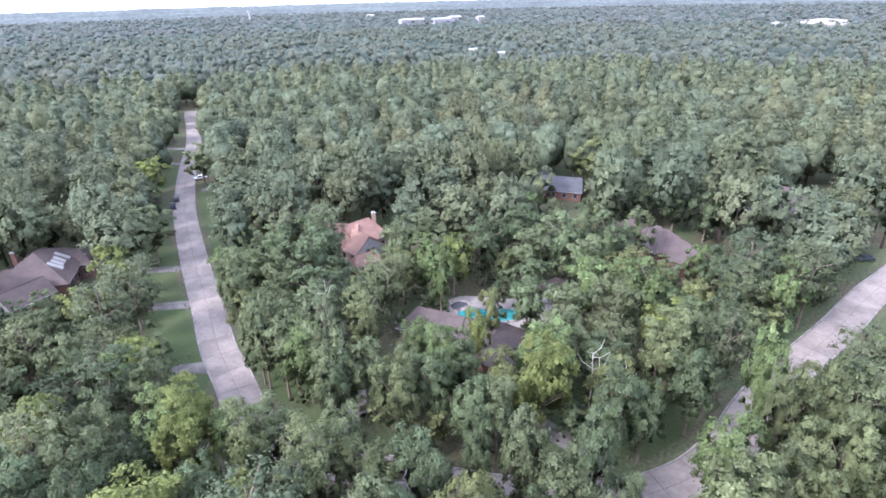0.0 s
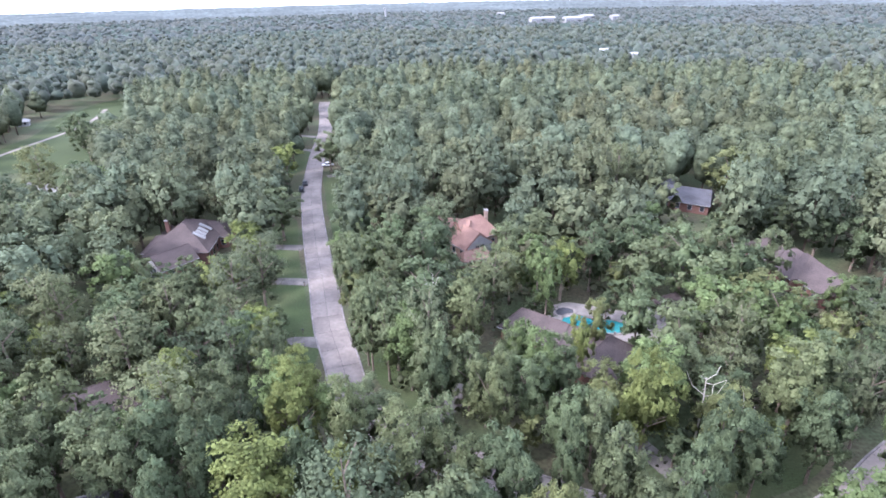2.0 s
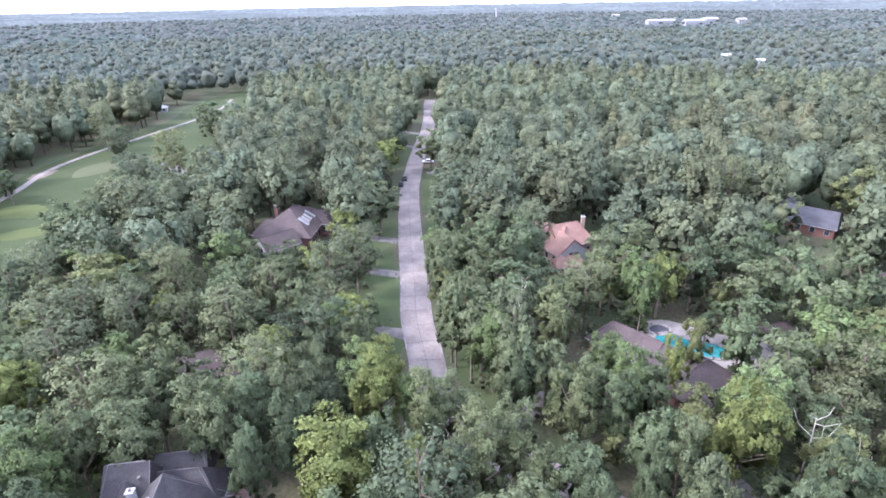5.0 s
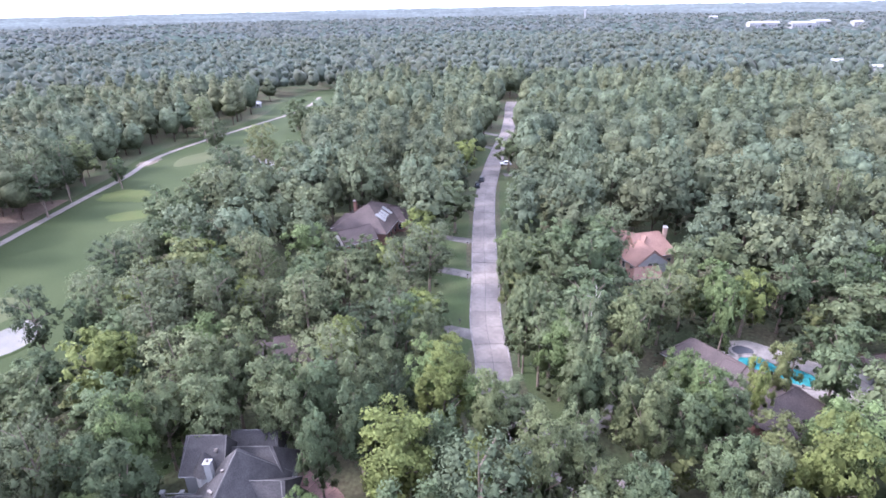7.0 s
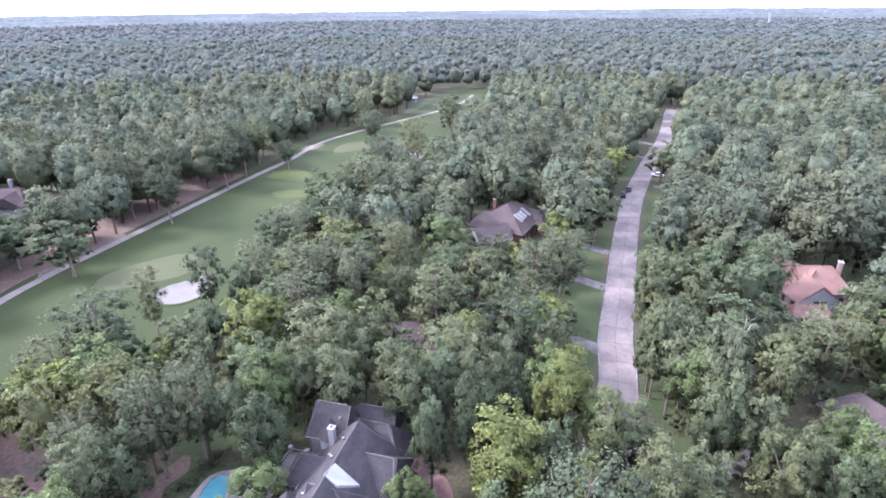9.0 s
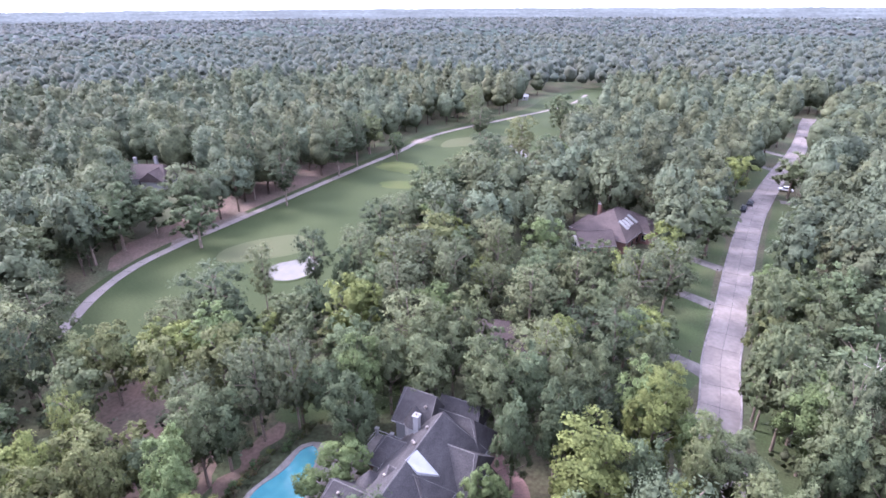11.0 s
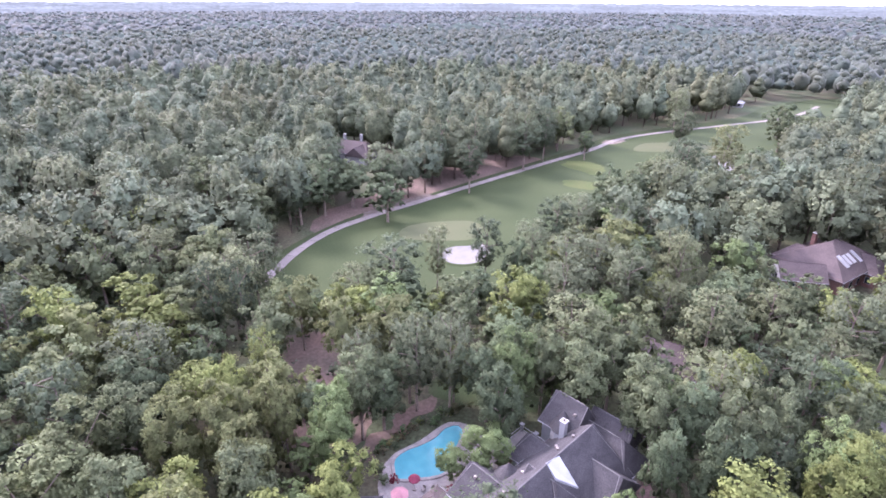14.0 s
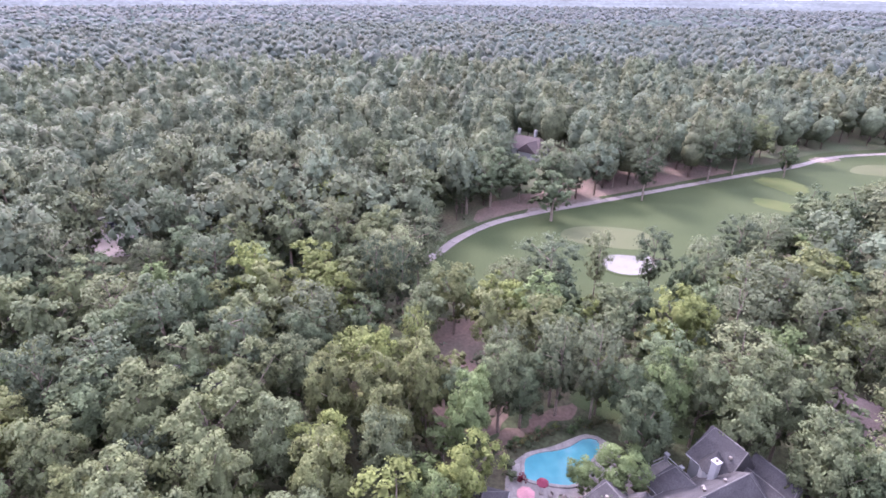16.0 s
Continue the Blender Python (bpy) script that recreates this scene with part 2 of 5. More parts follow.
ASPHALT = mat("joint_tar", (0.06, 0.055, 0.05), 0.9, vary=0.3)
street()
CART = [(-111.7, 16.2), (-119.8, 22.7), (-125.9, 29.7), (-134.2, 37.9), (-142.6, 50.6), (-147.4, 65.8), (-151.1, 83.2), (-155.3, 103.7), (-160.4, 128.2), (-165.9, 155.1), (-170.9, 182.7), (-178.5, 209.0), (-178.6, 235.4), (-173.3, 274.4), (-167.1, 319.3), (-168.2, 351.9), (-176.1, 386.4)]
ribbon("cart_path", CART, 1.3, 0.06, PATH, "worn pale concrete cart path along the fairway", "path", piece=2)
COURSE = smooth_line([(-105.8, 22.2), (-96.0, 38.3), (-88.1, 50.4), (-88.3, 70.6), (-97.6, 99.0), (-113.0, 127.6), (-119.3, 148.1), (-113.5, 175.0), (-113.9, 204.1), (-124.7, 256.4), (-133.6, 309.4), (-144.5, 352.1), (-171.7, 433.2), (-189.0, 416.6), (-192.0, 357.1), (-180.8, 309.0), (-184.8, 245.6), (-185.1, 208.9), (-176.5, 180.9), (-169.9, 152.0), (-164.4, 127.4), (-157.9, 98.8), (-153.5, 76.5), (-149.2, 58.3), (-139.0, 38.2), (-126.8, 24.1), (-115.7, 16.1)], 4, True)
tagged(sheet("fairway", COURSE, 0.03, FAIRWAY), "mown green fairway with paler patches", "fairway", kind="structure")
tagged(sheet("putting_green", smooth_line([(-131.5, 67.0), (-134.4, 72.0), (-132.9, 80.6), (-127.6, 90.0), (-120.7, 89.0), (-116.5, 82.0), (-121.0, 73.0), (-126.6, 66.4)], 2, True), 0.05, GREEN), "closely mown pale putting green", "putting green", kind="structure")
tagged(sheet("putting_green", smooth_line([(-160.6, 199.7), (-152.6, 208.1), (-140.6, 226.9), (-144.9, 237.4), (-158.0, 231.0), (-166.9, 214.3)], 2, True), 0.05, GREEN), "pale far putting green", "putting green", kind="structure")


for pts in ([(-161.0, 156.5), (-160.9, 166.5), (-151.6, 169.4), (-144.5, 165.2), (-142.1, 157.6), (-151.3, 155.4)],
            [(-143.5, 140.7), (-142.7, 145.5), (-135.6, 149.6), (-130.5, 146.1), (-131.0, 142.5), (-137.0, 138.9)]):
    tagged(sheet("tee_patch", smooth_line(pts, 2, True), 0.045, YELLOWGRASS, 0.03, None, 3.0), "yellowish patch of mown grass on the fairway", "grass patch", kind="structure")


def bunker(pts, label):
    """A sand pit with a raised grassy lip."""
    line = smooth_line(pts, 1.2, True)
    c = line.mean(0)
    v, f, n = [], [], len(line)
    for k, z in ((1.12, 0.04), (1.05, 0.32), (0.99, 0.3), (0.9, 0.08), (0.55, 0.06)):
        v += [(*(c + (p - c) * k), z) for p in line]
    v.append((*c, 0.055))
    for r in range(4):
        f += [(r * n + i, r * n + (i + 1) % n, (r + 1) * n + (i + 1) % n, (r + 1) * n + i) for i in range(n)]
    f += [(4 * n + i, 4 * n + (i + 1) % n, 5 * n) for i in range(n)]
    me = mesh_of("bunker", v, f, FAIRWAY, True)
    me.materials.append(SAND)
    for i, p in enumerate(me.polygons):
        p.material_index = 1 if i >= 2 * n else 0
    ob = new("bunker", me)
    return tagged(ob, label, "sand bunker", kind="structure")


bunker([(-113.4, 70.0), (-108.2, 68.0), (-104.0, 71.0), (-103.4, 76.7), (-107.0, 81.6), (-111.2, 82.8), (-113.0, 78.2), (-114.6, 74.3)], "white sand bunker with a grassy lip beside the green")
bunker([(-136.5, 221.7), (-131.3, 213.4), (-122.0, 205.1), (-119.0, 209.3), (-129.3, 220.7)], "small far white sand bunker")
tagged(sheet("dirt_strip", smooth_line([(-142.6, 46.8), (-147.6, 62.8), (-151.2, 80.8), (-155.6, 101.0), (-161.0, 125.6), (-166.2, 152.0), (-178.0, 152.0), (-191.6, 129.4), (-181.1, 105.9), (-170.8, 90.7), (-164.5, 70.4), (-156.2, 52.2)], 3, True), 0.02, DIRT, wobble=2), "bare reddish dirt under the trees beside the cart path", "dirt", kind="structure")
WORN = mat("worn_sandy_soil", (0.125, 0.104, 0.09), 0.95, vary=0.3, scale=0.5, fine=2.5, second=(0.085, 0.072, 0.058), spec=0.1)
for pts in ([(-145.6, 62.0), (-150.6, 77.5), (-154.8, 92.5), (-156.6, 92.0), (-154.0, 77.5), (-150.0, 64.0)],
            [(-178.4, 199.5), (-180.2, 207.0), (-178.0, 214.5), (-174.0, 206.0), (-174.0, 197.5)]):
    tagged(sheet("worn_verge", smooth_line(pts, 1.5, True), 0.045, WORN, 0.03, None, 1.8), "worn pale sandy soil beside the cart path", "dirt", kind="structure")
tagged(sheet("dirt_yard", smooth_line([(-94.8, 20.2), (-92.9, 31.2), (-86.0, 36.3), (-71.9, 30.3), (-61.9, 24.3), (-65.8, 14.2), (-81.8, 15.2)], 2, True), 0.02, DIRT, wobble=1.5), "bare dirt clearing among the pines", "dirt", kind="structure")
for lift, (pts, label) in enumerate((
    ([(-14.8, 92.5), (-17.8, 104.7), (-20.8, 118.9), (-24.7, 141.2), (-28.0, 163.7), (-33.3, 163.8), (-34.4, 141.5), (-31.4, 116.1), (-25.4, 92.7), (-18.4, 80.5)], "trimmed front lawn beside the street"),
    ([(-11.1, 123.7), (-14.6, 142.0), (-18.1, 164.3), (-21.0, 187.8), (-23.0, 208.2), (-16.9, 208.0), (-10.9, 187.4), (-5.9, 164.0), (-5.0, 141.7), (-4.1, 123.5)], "grassy verge along the street"),
    ([(-1.8, 76.1), (-5.8, 88.3), (-8.7, 102.4), (-11.1, 122.7), (-5.1, 122.5), (0.9, 105.2), (5.8, 90.1), (7.7, 76.0), (3.7, 71.0)], "shaded grass verge at the street bend"),
    ([(45.3, 48.4), (55.1, 50.1), (63.0, 54.6), (72.9, 60.9), (78.8, 66.8), (69.0, 70.9), (55.2, 63.2), (43.3, 55.4)], "shaded grass corner at the street bend"),
    ([(82.7, 61.3), (101.2, 68.4), (119.7, 76.0), (140.9, 82.5), (137.1, 93.4), (115.9, 87.9), (96.4, 80.4), (82.7, 72.7)], "grassy verge along the street"),
    ([(-58.0, 44.4), (-52.0, 52.5), (-56.1, 60.6), (-66.1, 56.5), (-70.0, 46.4), (-66.0, 38.3)], "shaded back lawn behind the garden pool"),
    ([(-33.1, 216.8), (-33.0, 249.5), (-45.1, 254.2), (-42.9, 220.2)], "far front lawn"),
)):
    tagged(sheet("lawn", smooth_line(pts, 2, True), 0.012 + 0.004 * lift, GRASS, 0.01), label, "lawn", kind="structure")
DRIVES = (
    [(-19.7, 120.9), (-26.3, 122.5), (-34.4, 123.3), (-42.4, 126.1)], [(-23.2, 141.7), (-30.3, 143.4), (-40.4, 145.8)], [(-13.3, 93.5), (-20.3, 95.6), (-28.5, 90.7), (-38.6, 86.9)],
    [(39.3, 47.5), (37.9, 53.5), (34.5, 61.5), (32.6, 69.6)], [(-31.0, 249.4), (-41.0, 255.3), (-53.4, 254.1)], [(-31.4, 276.0), (-43.2, 283.2), (-57.7, 284.0)],
    [(-21.9, 208.2), (-14.8, 209.9), (-5.7, 208.6)], [(115.8, 75.1), (110.0, 84.1), (102.3, 94.1)], [(1.7, 67.1), (6.7, 71.0), (12.7, 77.9)])
for pts in DRIVES:
    ribbon("driveway", pts, 1.7, 0.05, DRIVE, "short concrete driveway off the street", "driveway", piece=2)


# ---- trees ----
def tube_rings(pts, radii, sides):
    """A bent tapered tube as arrays."""
    v, f = [], []
    for i, (p, r) in enumerate(zip(pts, radii)):
        d = Vector(pts[min(i + 1, len(pts) - 1)]) - Vector(pts[max(i - 1, 0)])
        m = d.to_track_quat("Z", "Y").to_matrix()
        for k in range(sides):
            v.append(tuple(Vector(p) + m @ Vector((r * math.cos(k * math.tau / sides), r * math.sin(k * math.tau / sides), 0))))
    for i in range(len(pts) - 1):
        for k in range(sides):
            j = (k + 1) % sides
            f.append((i * sides + k, i * sides + j, (i + 1) * sides + j, (i + 1) * sides + k))
    return v, f


def cards(cent, nrm, size, rng, slim=0.62):
    """Small folded leaf sprays, one kite each, facing about along nrm."""
    n = len(cent)
    nrm = nrm + rng.normal(0, 0.45, (n, 3))
    nrm /= np.linalg.norm(nrm, axis=1)[:, None] + 1e-9
    a = np.cross(nrm, rng.normal(0, 1, (n, 3)))
    a /= np.linalg.norm(a, axis=1)[:, None] + 1e-9
    b = np.cross(nrm, a)
    s = (size * rng.uniform(0.65, 1.35, n))[:, None]
    v = np.stack([cent - a * s, cent - b * s * slim - nrm * s * 0.25, cent + a * s * 0.9, cent + b * s * slim - nrm * s * 0.25], 1)
    return v.reshape(-1, 3)


def crown_blobs(kind, height, radius, count, rng):
    """Centres and radii of the leaf masses of one crown."""
    out = []
    if kind == "B":
        mid, half = height * 0.55, height * 0.45
        skew, turn = rng.normal(0, 0.14, 2) * radius, rng.uniform(0, 6)
        lobes = count if count < 20 else 9 if count < 50 else 14
        for i in range(4 if count < 20 else 7 if count < 50 else 12):   # leaf masses along the stem
            u = (i + 0.5) / (4 if count < 20 else 7 if count < 50 else 12)
            w = radius * (0.2 + 0.2 * math.sin(math.pi * u))
            out.append((rng.normal(0, 0.6) * w, rng.normal(0, 0.6) * w, height * (0.22 + 0.6 * u), w * rng.uniform(0.8, 1.1)))
        each = count // lobes
        for i in range(lobes):
            z = 1 - 1.66 * (i + 0.5) / lobes
            th = i * 2.39996 + rng.uniform(-0.5, 0.5)
            q = math.sqrt(max(0, 1 - z * z)) ** 0.8
            k = rng.uniform(0.62, 1.06)
            lump = 1 + 0.2 * math.sin(3 * th + 2 * z + turn) + 0.13 * math.sin(5 * th - 3 * z + 2 * turn)
            if each < 2:
                out.append((radius * 0.8 * q * k * lump * math.cos(th) + skew[0] * z, radius * 0.8 * q * k * lump * math.sin(th) + skew[1] * z, mid + half * 0.86 * z * k, radius * rng.uniform(0.8, 1.4) * 0.235))
                continue
            c = np.array((radius * 0.68 * q * k * lump * math.cos(th) + skew[0] * z, radius * 0.68 * q * k * lump * math.sin(th) + skew[1] * z, mid + half * 0.8 * z * k))
            wide = radius * rng.uniform(0.26, 0.36)
            for j in range(each):
                d = rng.normal(0, 1, 3)
                d = d / np.linalg.norm(d) + (0.45 * q * math.cos(th), 0.45 * q * math.sin(th), 0.45)
                d *= wide * rng.uniform(0.8, 1.1) / np.linalg.norm(d)
                out.append((*(c + d * (1, 1, 1.25)), radius * rng.uniform(0.15, 0.23) * (1.25 if count < 50 else 1)))
    else:
        for i in range(count):
            u = (i + 0.5) / count
            z = height * (0.34 + 0.62 * u)
            reach = radius * (0.3 + 0.75 * math.sin(math.pi * min(1, 1.02 - 0.85 * u))) * rng.uniform(0.3, 1.0)
            th = i * 2.39996 + rng.uniform(-0.6, 0.6)
            out.append((reach * math.cos(th), reach * math.sin(th), z, radius * rng.uniform(0.23, 0.38)))
    return np.array(out)


def leaf_points(kind, blobs, per, rng, mid, form=0.55):
    """Where the leaf sprays sit, which way they face, and the smoother normals that shade the crown as one mass."""
    c = np.repeat(blobs[:, :3], per, 0)
    r = np.repeat(blobs[:, 3], per)
    d = rng.normal(0, 1, (len(c), 3))
    d /= np.linalg.norm(d, axis=1)[:, None]
    out = c - mid
    out /= np.linalg.norm(out, axis=1)[:, None] + 1e-6
    face = out + (0, 0, 0.6)
    flip = (d * face).sum(1) < -0.2
    d[flip] *= -1
    flat = np.array([1, 1, 0.85 if kind == "B" else 0.6])
    ends = c + d * (r * (rng.uniform(0.72, 1.16, len(c)) if kind == "B" else rng.uniform(0.3, 1.3, len(c))))[:, None] * flat
    return ends, d * 0.6 + face * 0.5, d * (1.25 - form) + out * form + (0, 0, 0.1)


def unit(n):
    return n / (np.linalg.norm(n, axis=1)[:, None] + 1e-9)


def spread(n, rng, loose=0.3):
    """One shading normal for the four corners of each spray."""
    return np.repeat(unit(unit(n) + rng.normal(0, loose, n.shape)), 4, 0)


def dome(seg, rings, rng, rough=0.1, low=-28, high=64):
    """A rounded leaf mass of quads, closed above: points and faces. An even number of segments."""
    v, f = [], []
    turn = rng.uniform(0, 6, 3)
    for k in range(rings):
        el = radians(low + (high - low) * k / (rings - 1))
        for i in range(seg):
            th = (i + 0.5 * (k % 2)) * math.tau / seg
            j = rng.uniform(1 - rough, 1 + rough) + 0.07 * math.sin(2 * th + turn[0]) + 0.06 * math.sin(3 * th + 4 * el + turn[1])
            v.append((j * math.cos(el) * math.cos(th), j * math.cos(el) * math.sin(th), j * math.sin(el)))
    for k in range(rings - 1):
        for i in range(seg):
            j = (i + 1) % seg
            f.append((k * seg + i, k * seg + j, (k + 1) * seg + j, (k + 1) * seg + i))
    t = (rings - 1) * seg
    f += [(t, t + i, t + i + 1, t + i + 2) for i in range(1, seg - 2, 2)]
    return np.array(v), np.array(f)


def puff(centre, wide, tall, seg, rings, rng, mid, form):
    """A smooth rounded piece of a crown, shaded partly as itself and partly as the whole crown."""
    v, f = dome(seg, rings, rng, 0.06, -55, 72)
    V = v * (wide, wide, tall) + centre
    own = unit(v / (wide, wide, tall))
    return V, unit(own * (1 - form) + unit(V - mid) * form), f


def puff_crown(kind, lobes, seg, rings, per, size, rng, up):
    """A crown 18 m high and 5 m in radius of a few smooth pieces with leaf sprays on them."""
    mid = np.array([0, 0, 9.5])
    rows = []
    if kind == "B":
        rows.append(((rng.normal(0, 0.3), rng.normal(0, 0.3), 10.0), 4.1 * rng.uniform(0.9, 1.08), 6.6))
        for i in range(lobes):
            z, th = 0.95 - 1.15 * (i + 0.5) / lobes, i * 2.39996 + rng.uniform(-0.5, 0.5)
            q = math.sqrt(max(0, 1 - z * z))
            w = rng.uniform(1.1, 1.9) * (1.35 if lobes < 5 else 1)
            rows.append(((3.3 * q * math.cos(th), 3.3 * q * math.sin(th), 10.2 + 5.9 * z), w, w * rng.uniform(0.95, 1.25)))
    else:
        count = min(7, max(2, lobes))
        for i in range(count):
            u = (i + 0.5) / count
            w = 3.7 * (1 - u) ** 0.6 + 0.7
            th, off = i * 2.4 + rng.uniform(0, 1), 1.3 * (1 - u)
            rows.append(((off * math.cos(th), off * math.sin(th), 6.0 + 10.6 * u), w * rng.uniform(0.75, 1.05), w * rng.uniform(0.6, 0.85)))
    pieces = []
    for i, (c, w, h) in enumerate(rows):
        first = i == 0 and kind == "B" and lobes
        v, nn, f = puff(c, w, h, seg + 2 if first else seg, rings + 1 if first else rings, rng, mid, 0.35)
        pieces.append((v, unit(nn + (0, 0, up)), f))
    if per:
        V = np.concatenate([p[0] for p in pieces])
        N = np.concatenate([p[1] for p in pieces])
        take = rng.integers(0, len(V), per)
        spots = V[take] * (1.04, 1.04, 1.02) + rng.normal(0, 0.6, (per, 3))
        pieces.append((cards(spots, N[take], size, rng, 0.7), spread(N[take], rng, 0.3), quads(per)))
    return joined(*pieces)


def masses_of(blobs, seg, rings, size, rng, mid, form=0.55, up=0.1):
    """The solid hearts of the leaf masses."""
    V, N, Fs, n = [], [], [], 0
    for x, y, z, r in blobs:
        v, f = dome(seg, rings, rng)
        V.append(v * r * size * np.array([1, 1, 0.9]) + (x, y, z))
        out = np.array((x, y, z)) - mid
        N.append(unit(unit(v) * (1.3 - form) + out / (np.linalg.norm(out) + 0.5) * form + (0, 0, up)))
        Fs.append(f + n)
        n += len(v)
    return np.concatenate(V), np.concatenate(N), np.concatenate(Fs)


def core_of(height, radius, seg, rings, rng, k=0.42):
    """The shaded body of a broad crown, inside its leaf masses."""
    v, f = dome(seg, rings, rng)
    return v * (radius * k, radius * k, height * 0.47 * k) + (0, 0, height * 0.6), unit(v + (0, 0, 0.1)), f


def joined(*pieces):
    V, N, Fs, n = [], [], [], 0
    for v, nn, f in pieces:
        V.append(v)
        N.append(nn)
        Fs.append(f + n)
        n += len(v)
    return np.concatenate(V), np.concatenate(N), np.concatenate(Fs)


def quads(n):
    return np.arange(4 * n).reshape(n, 4)


def tree_meshes(kind, seed, height=18.0, radius=5.0, masses=98, per=38, leaf=0.2, limbs=9):
    rng = np.random.default_rng(seed)
    blobs = crown_blobs(kind, height, radius, masses if kind == "B" else int(masses * 0.95), rng)
    mid = np.array([0, 0, height * 0.57])
    c, n, shade = leaf_points(kind, blobs, per, rng, mid, 0.72)
    leaves = (cards(c, n, leaf if kind == "B" else leaf * 0.95, rng, 0.66 if kind == "B" else 0.45), spread(shade, rng), quads(len(c)))
    pieces = [leaves, masses_of(blobs, 4, 2, 0.66 if kind == "B" else 0.4, rng, mid, 0.72)]
    if kind == "B":
        pieces.append(core_of(height, radius, 6, 3, rng, 0.26))
    v, nn, f = joined(*pieces)
    crown = big_mesh("crown", v, f, LEAF if kind == "B" else NEEDLE, nn)
    lean = rng.normal(0, 0.03, 2) * height
    top = height * (0.7 if kind == "B" else 0.95)
    pts = [(lean[0] * t * t, lean[1] * t * t, top * t) for t in (0, 0.25, 0.5, 0.75, 1)]
    r0 = 0.34 if kind == "B" else 0.28
    v, f = tube_rings(pts, [r0, r0 * 0.82, r0 * 0.66, r0 * 0.45, r0 * 0.2], 7)
    pick = blobs[rng.permutation(len(blobs))[:limbs]]
    for bx, by, bz, _ in pick:
        t = max(0.2, min(0.95, (bz - 2.5 if kind == "B" else bz - 0.5) / top * rng.uniform(0.75, 1)))
        s = (lean[0] * t * t, lean[1] * t * t, top * t)
        m = ((s[0] + bx) * 0.5, (s[1] + by) * 0.5, s[2] * 0.55 + bz * 0.45 + 0.2)
        lv, lf = tube_rings([s, m, (bx, by, bz)], [0.13, 0.09, 0.04], 5)
        f += [tuple(i + len(v) for i in q) for q in lf]
        v += lv
    return mesh_of("trunk", v, f, BARK, True), crown, height, radius


TREES = {k: [tree_meshes(k, s + 11 * (k == "P")) for s in range(6)] for k in "BP"}
TREES["b"] = [tree_meshes("B", 60 + s, 18.0, 5.0, 54, 25, 0.31, 6) for s in range(6)]
TREES["p"] = [tree_meshes("P", 70 + s, 18.0, 5.0, 62, 40, 0.32, 7) for s in range(5)]
TREES["Y"] = [tree_meshes("B", 40 + s, 18.0, 5.0, 24, 13, 0.55, 4) for s in range(4)]
# leaf tints per tree; the wide spread also paints in sunlit and shaded crowns
SHADE = {"g": (0.98, 1.0, 0.97), "d": (0.74, 0.82, 0.82), "l": (1.08, 1.22, 0.95), "y": (1.28, 1.28, 0.8), "p": (1.1, 1.09, 0.98), "b": (0.95, 1.04, 1.0), "o": (1.16, 1.1, 0.88)}
WORDS = {"g": "mid-green", "d": "dark green", "l": "fresh green", "y": "yellow-green", "p": "pale grey-green", "b": "bluish green", "o": "olive green"}
STOOD = []
pick_rng = random.Random(21)


def tree(kind, shade, x, y, h, r):
    trunk, crown, h0, r0 = pick_rng.choice(TREES[kind.lower() if kind in "BP" and x * x + y * y > 80 ** 2 else kind])
    name = "pine_tree" if kind == "P" else "young_tree" if kind == "Y" else "broadleaf_tree"
    word = "tall loblolly pine with open tufted crown" if kind == "P" else ("young broadleaf tree under the tall ones" if kind == "Y" else "tall broadleaf tree with lumpy crown")
    root = thing(name, f"{WORDS[shade]} {word}", "tree", pose(x, y, 0, 0, 0, pick_rng.uniform(0, 360)) @ Matrix.Diagonal((r / r0, r / r0, h / h0, 1)), "trees of the wood")
    for name, me in (("trunk", trunk), ("crown", crown)):
        ob = new(name, me)
        ob.parent = root
        if name == "crown":
            k = pick_rng.uniform(0.82, 1.16)
            ob.color = (*[c * k for c in SHADE[shade]], 1)
    STOOD.append((x, y, r))


def grove(rows):
    for row in rows:
        tree(*row)


grove([
    ("B", "p", -59.1, -33.4, 18.0, 4.5),
    ("P", "d", -74.9, -40.5, 18.0, 4.0),
    ("B", "g", -92.3, -45.5, 18.0, 5.1),
    ("B", "p", -50.9, -24.4, 17.0, 4.7),
    ("B", "p", -102.8, -43.9, 18.0, 5.2),
    ("B", "g", -81.6, -34.1, 18.0, 4.7),
    ("P", "p", -137.7, -53.4, 20.0, 5.5),
    ("B", "p", -65.4, -24.2, 18.0, 5.8),
    ("P", "d", -147.4, -45.8, 20.0, 4.9),
    ("B", "l", -106.4, -30.2, 15.0, 4.0),
    ("B", "p", -50.7, -13.5, 18.0, 4.3),
    ("B", "g", -77.5, -20.2, 17.0, 4.7),
    ("P", "d", -133.5, -32.4, 20.0, 4.0),
    ("B", "p", -66.3, -11.9, 18.0, 5.0),
    ("B", "p", -86.6, -13.2, 18.0, 5.7),
    ("B", "o", -131.5, -18.8, 17.0, 8.1),
    ("B", "g", -56.2, -7.3, 17.0, 4.1),
    ("B", "y", -139.2, -9.9, 18.0, 6.0),
])
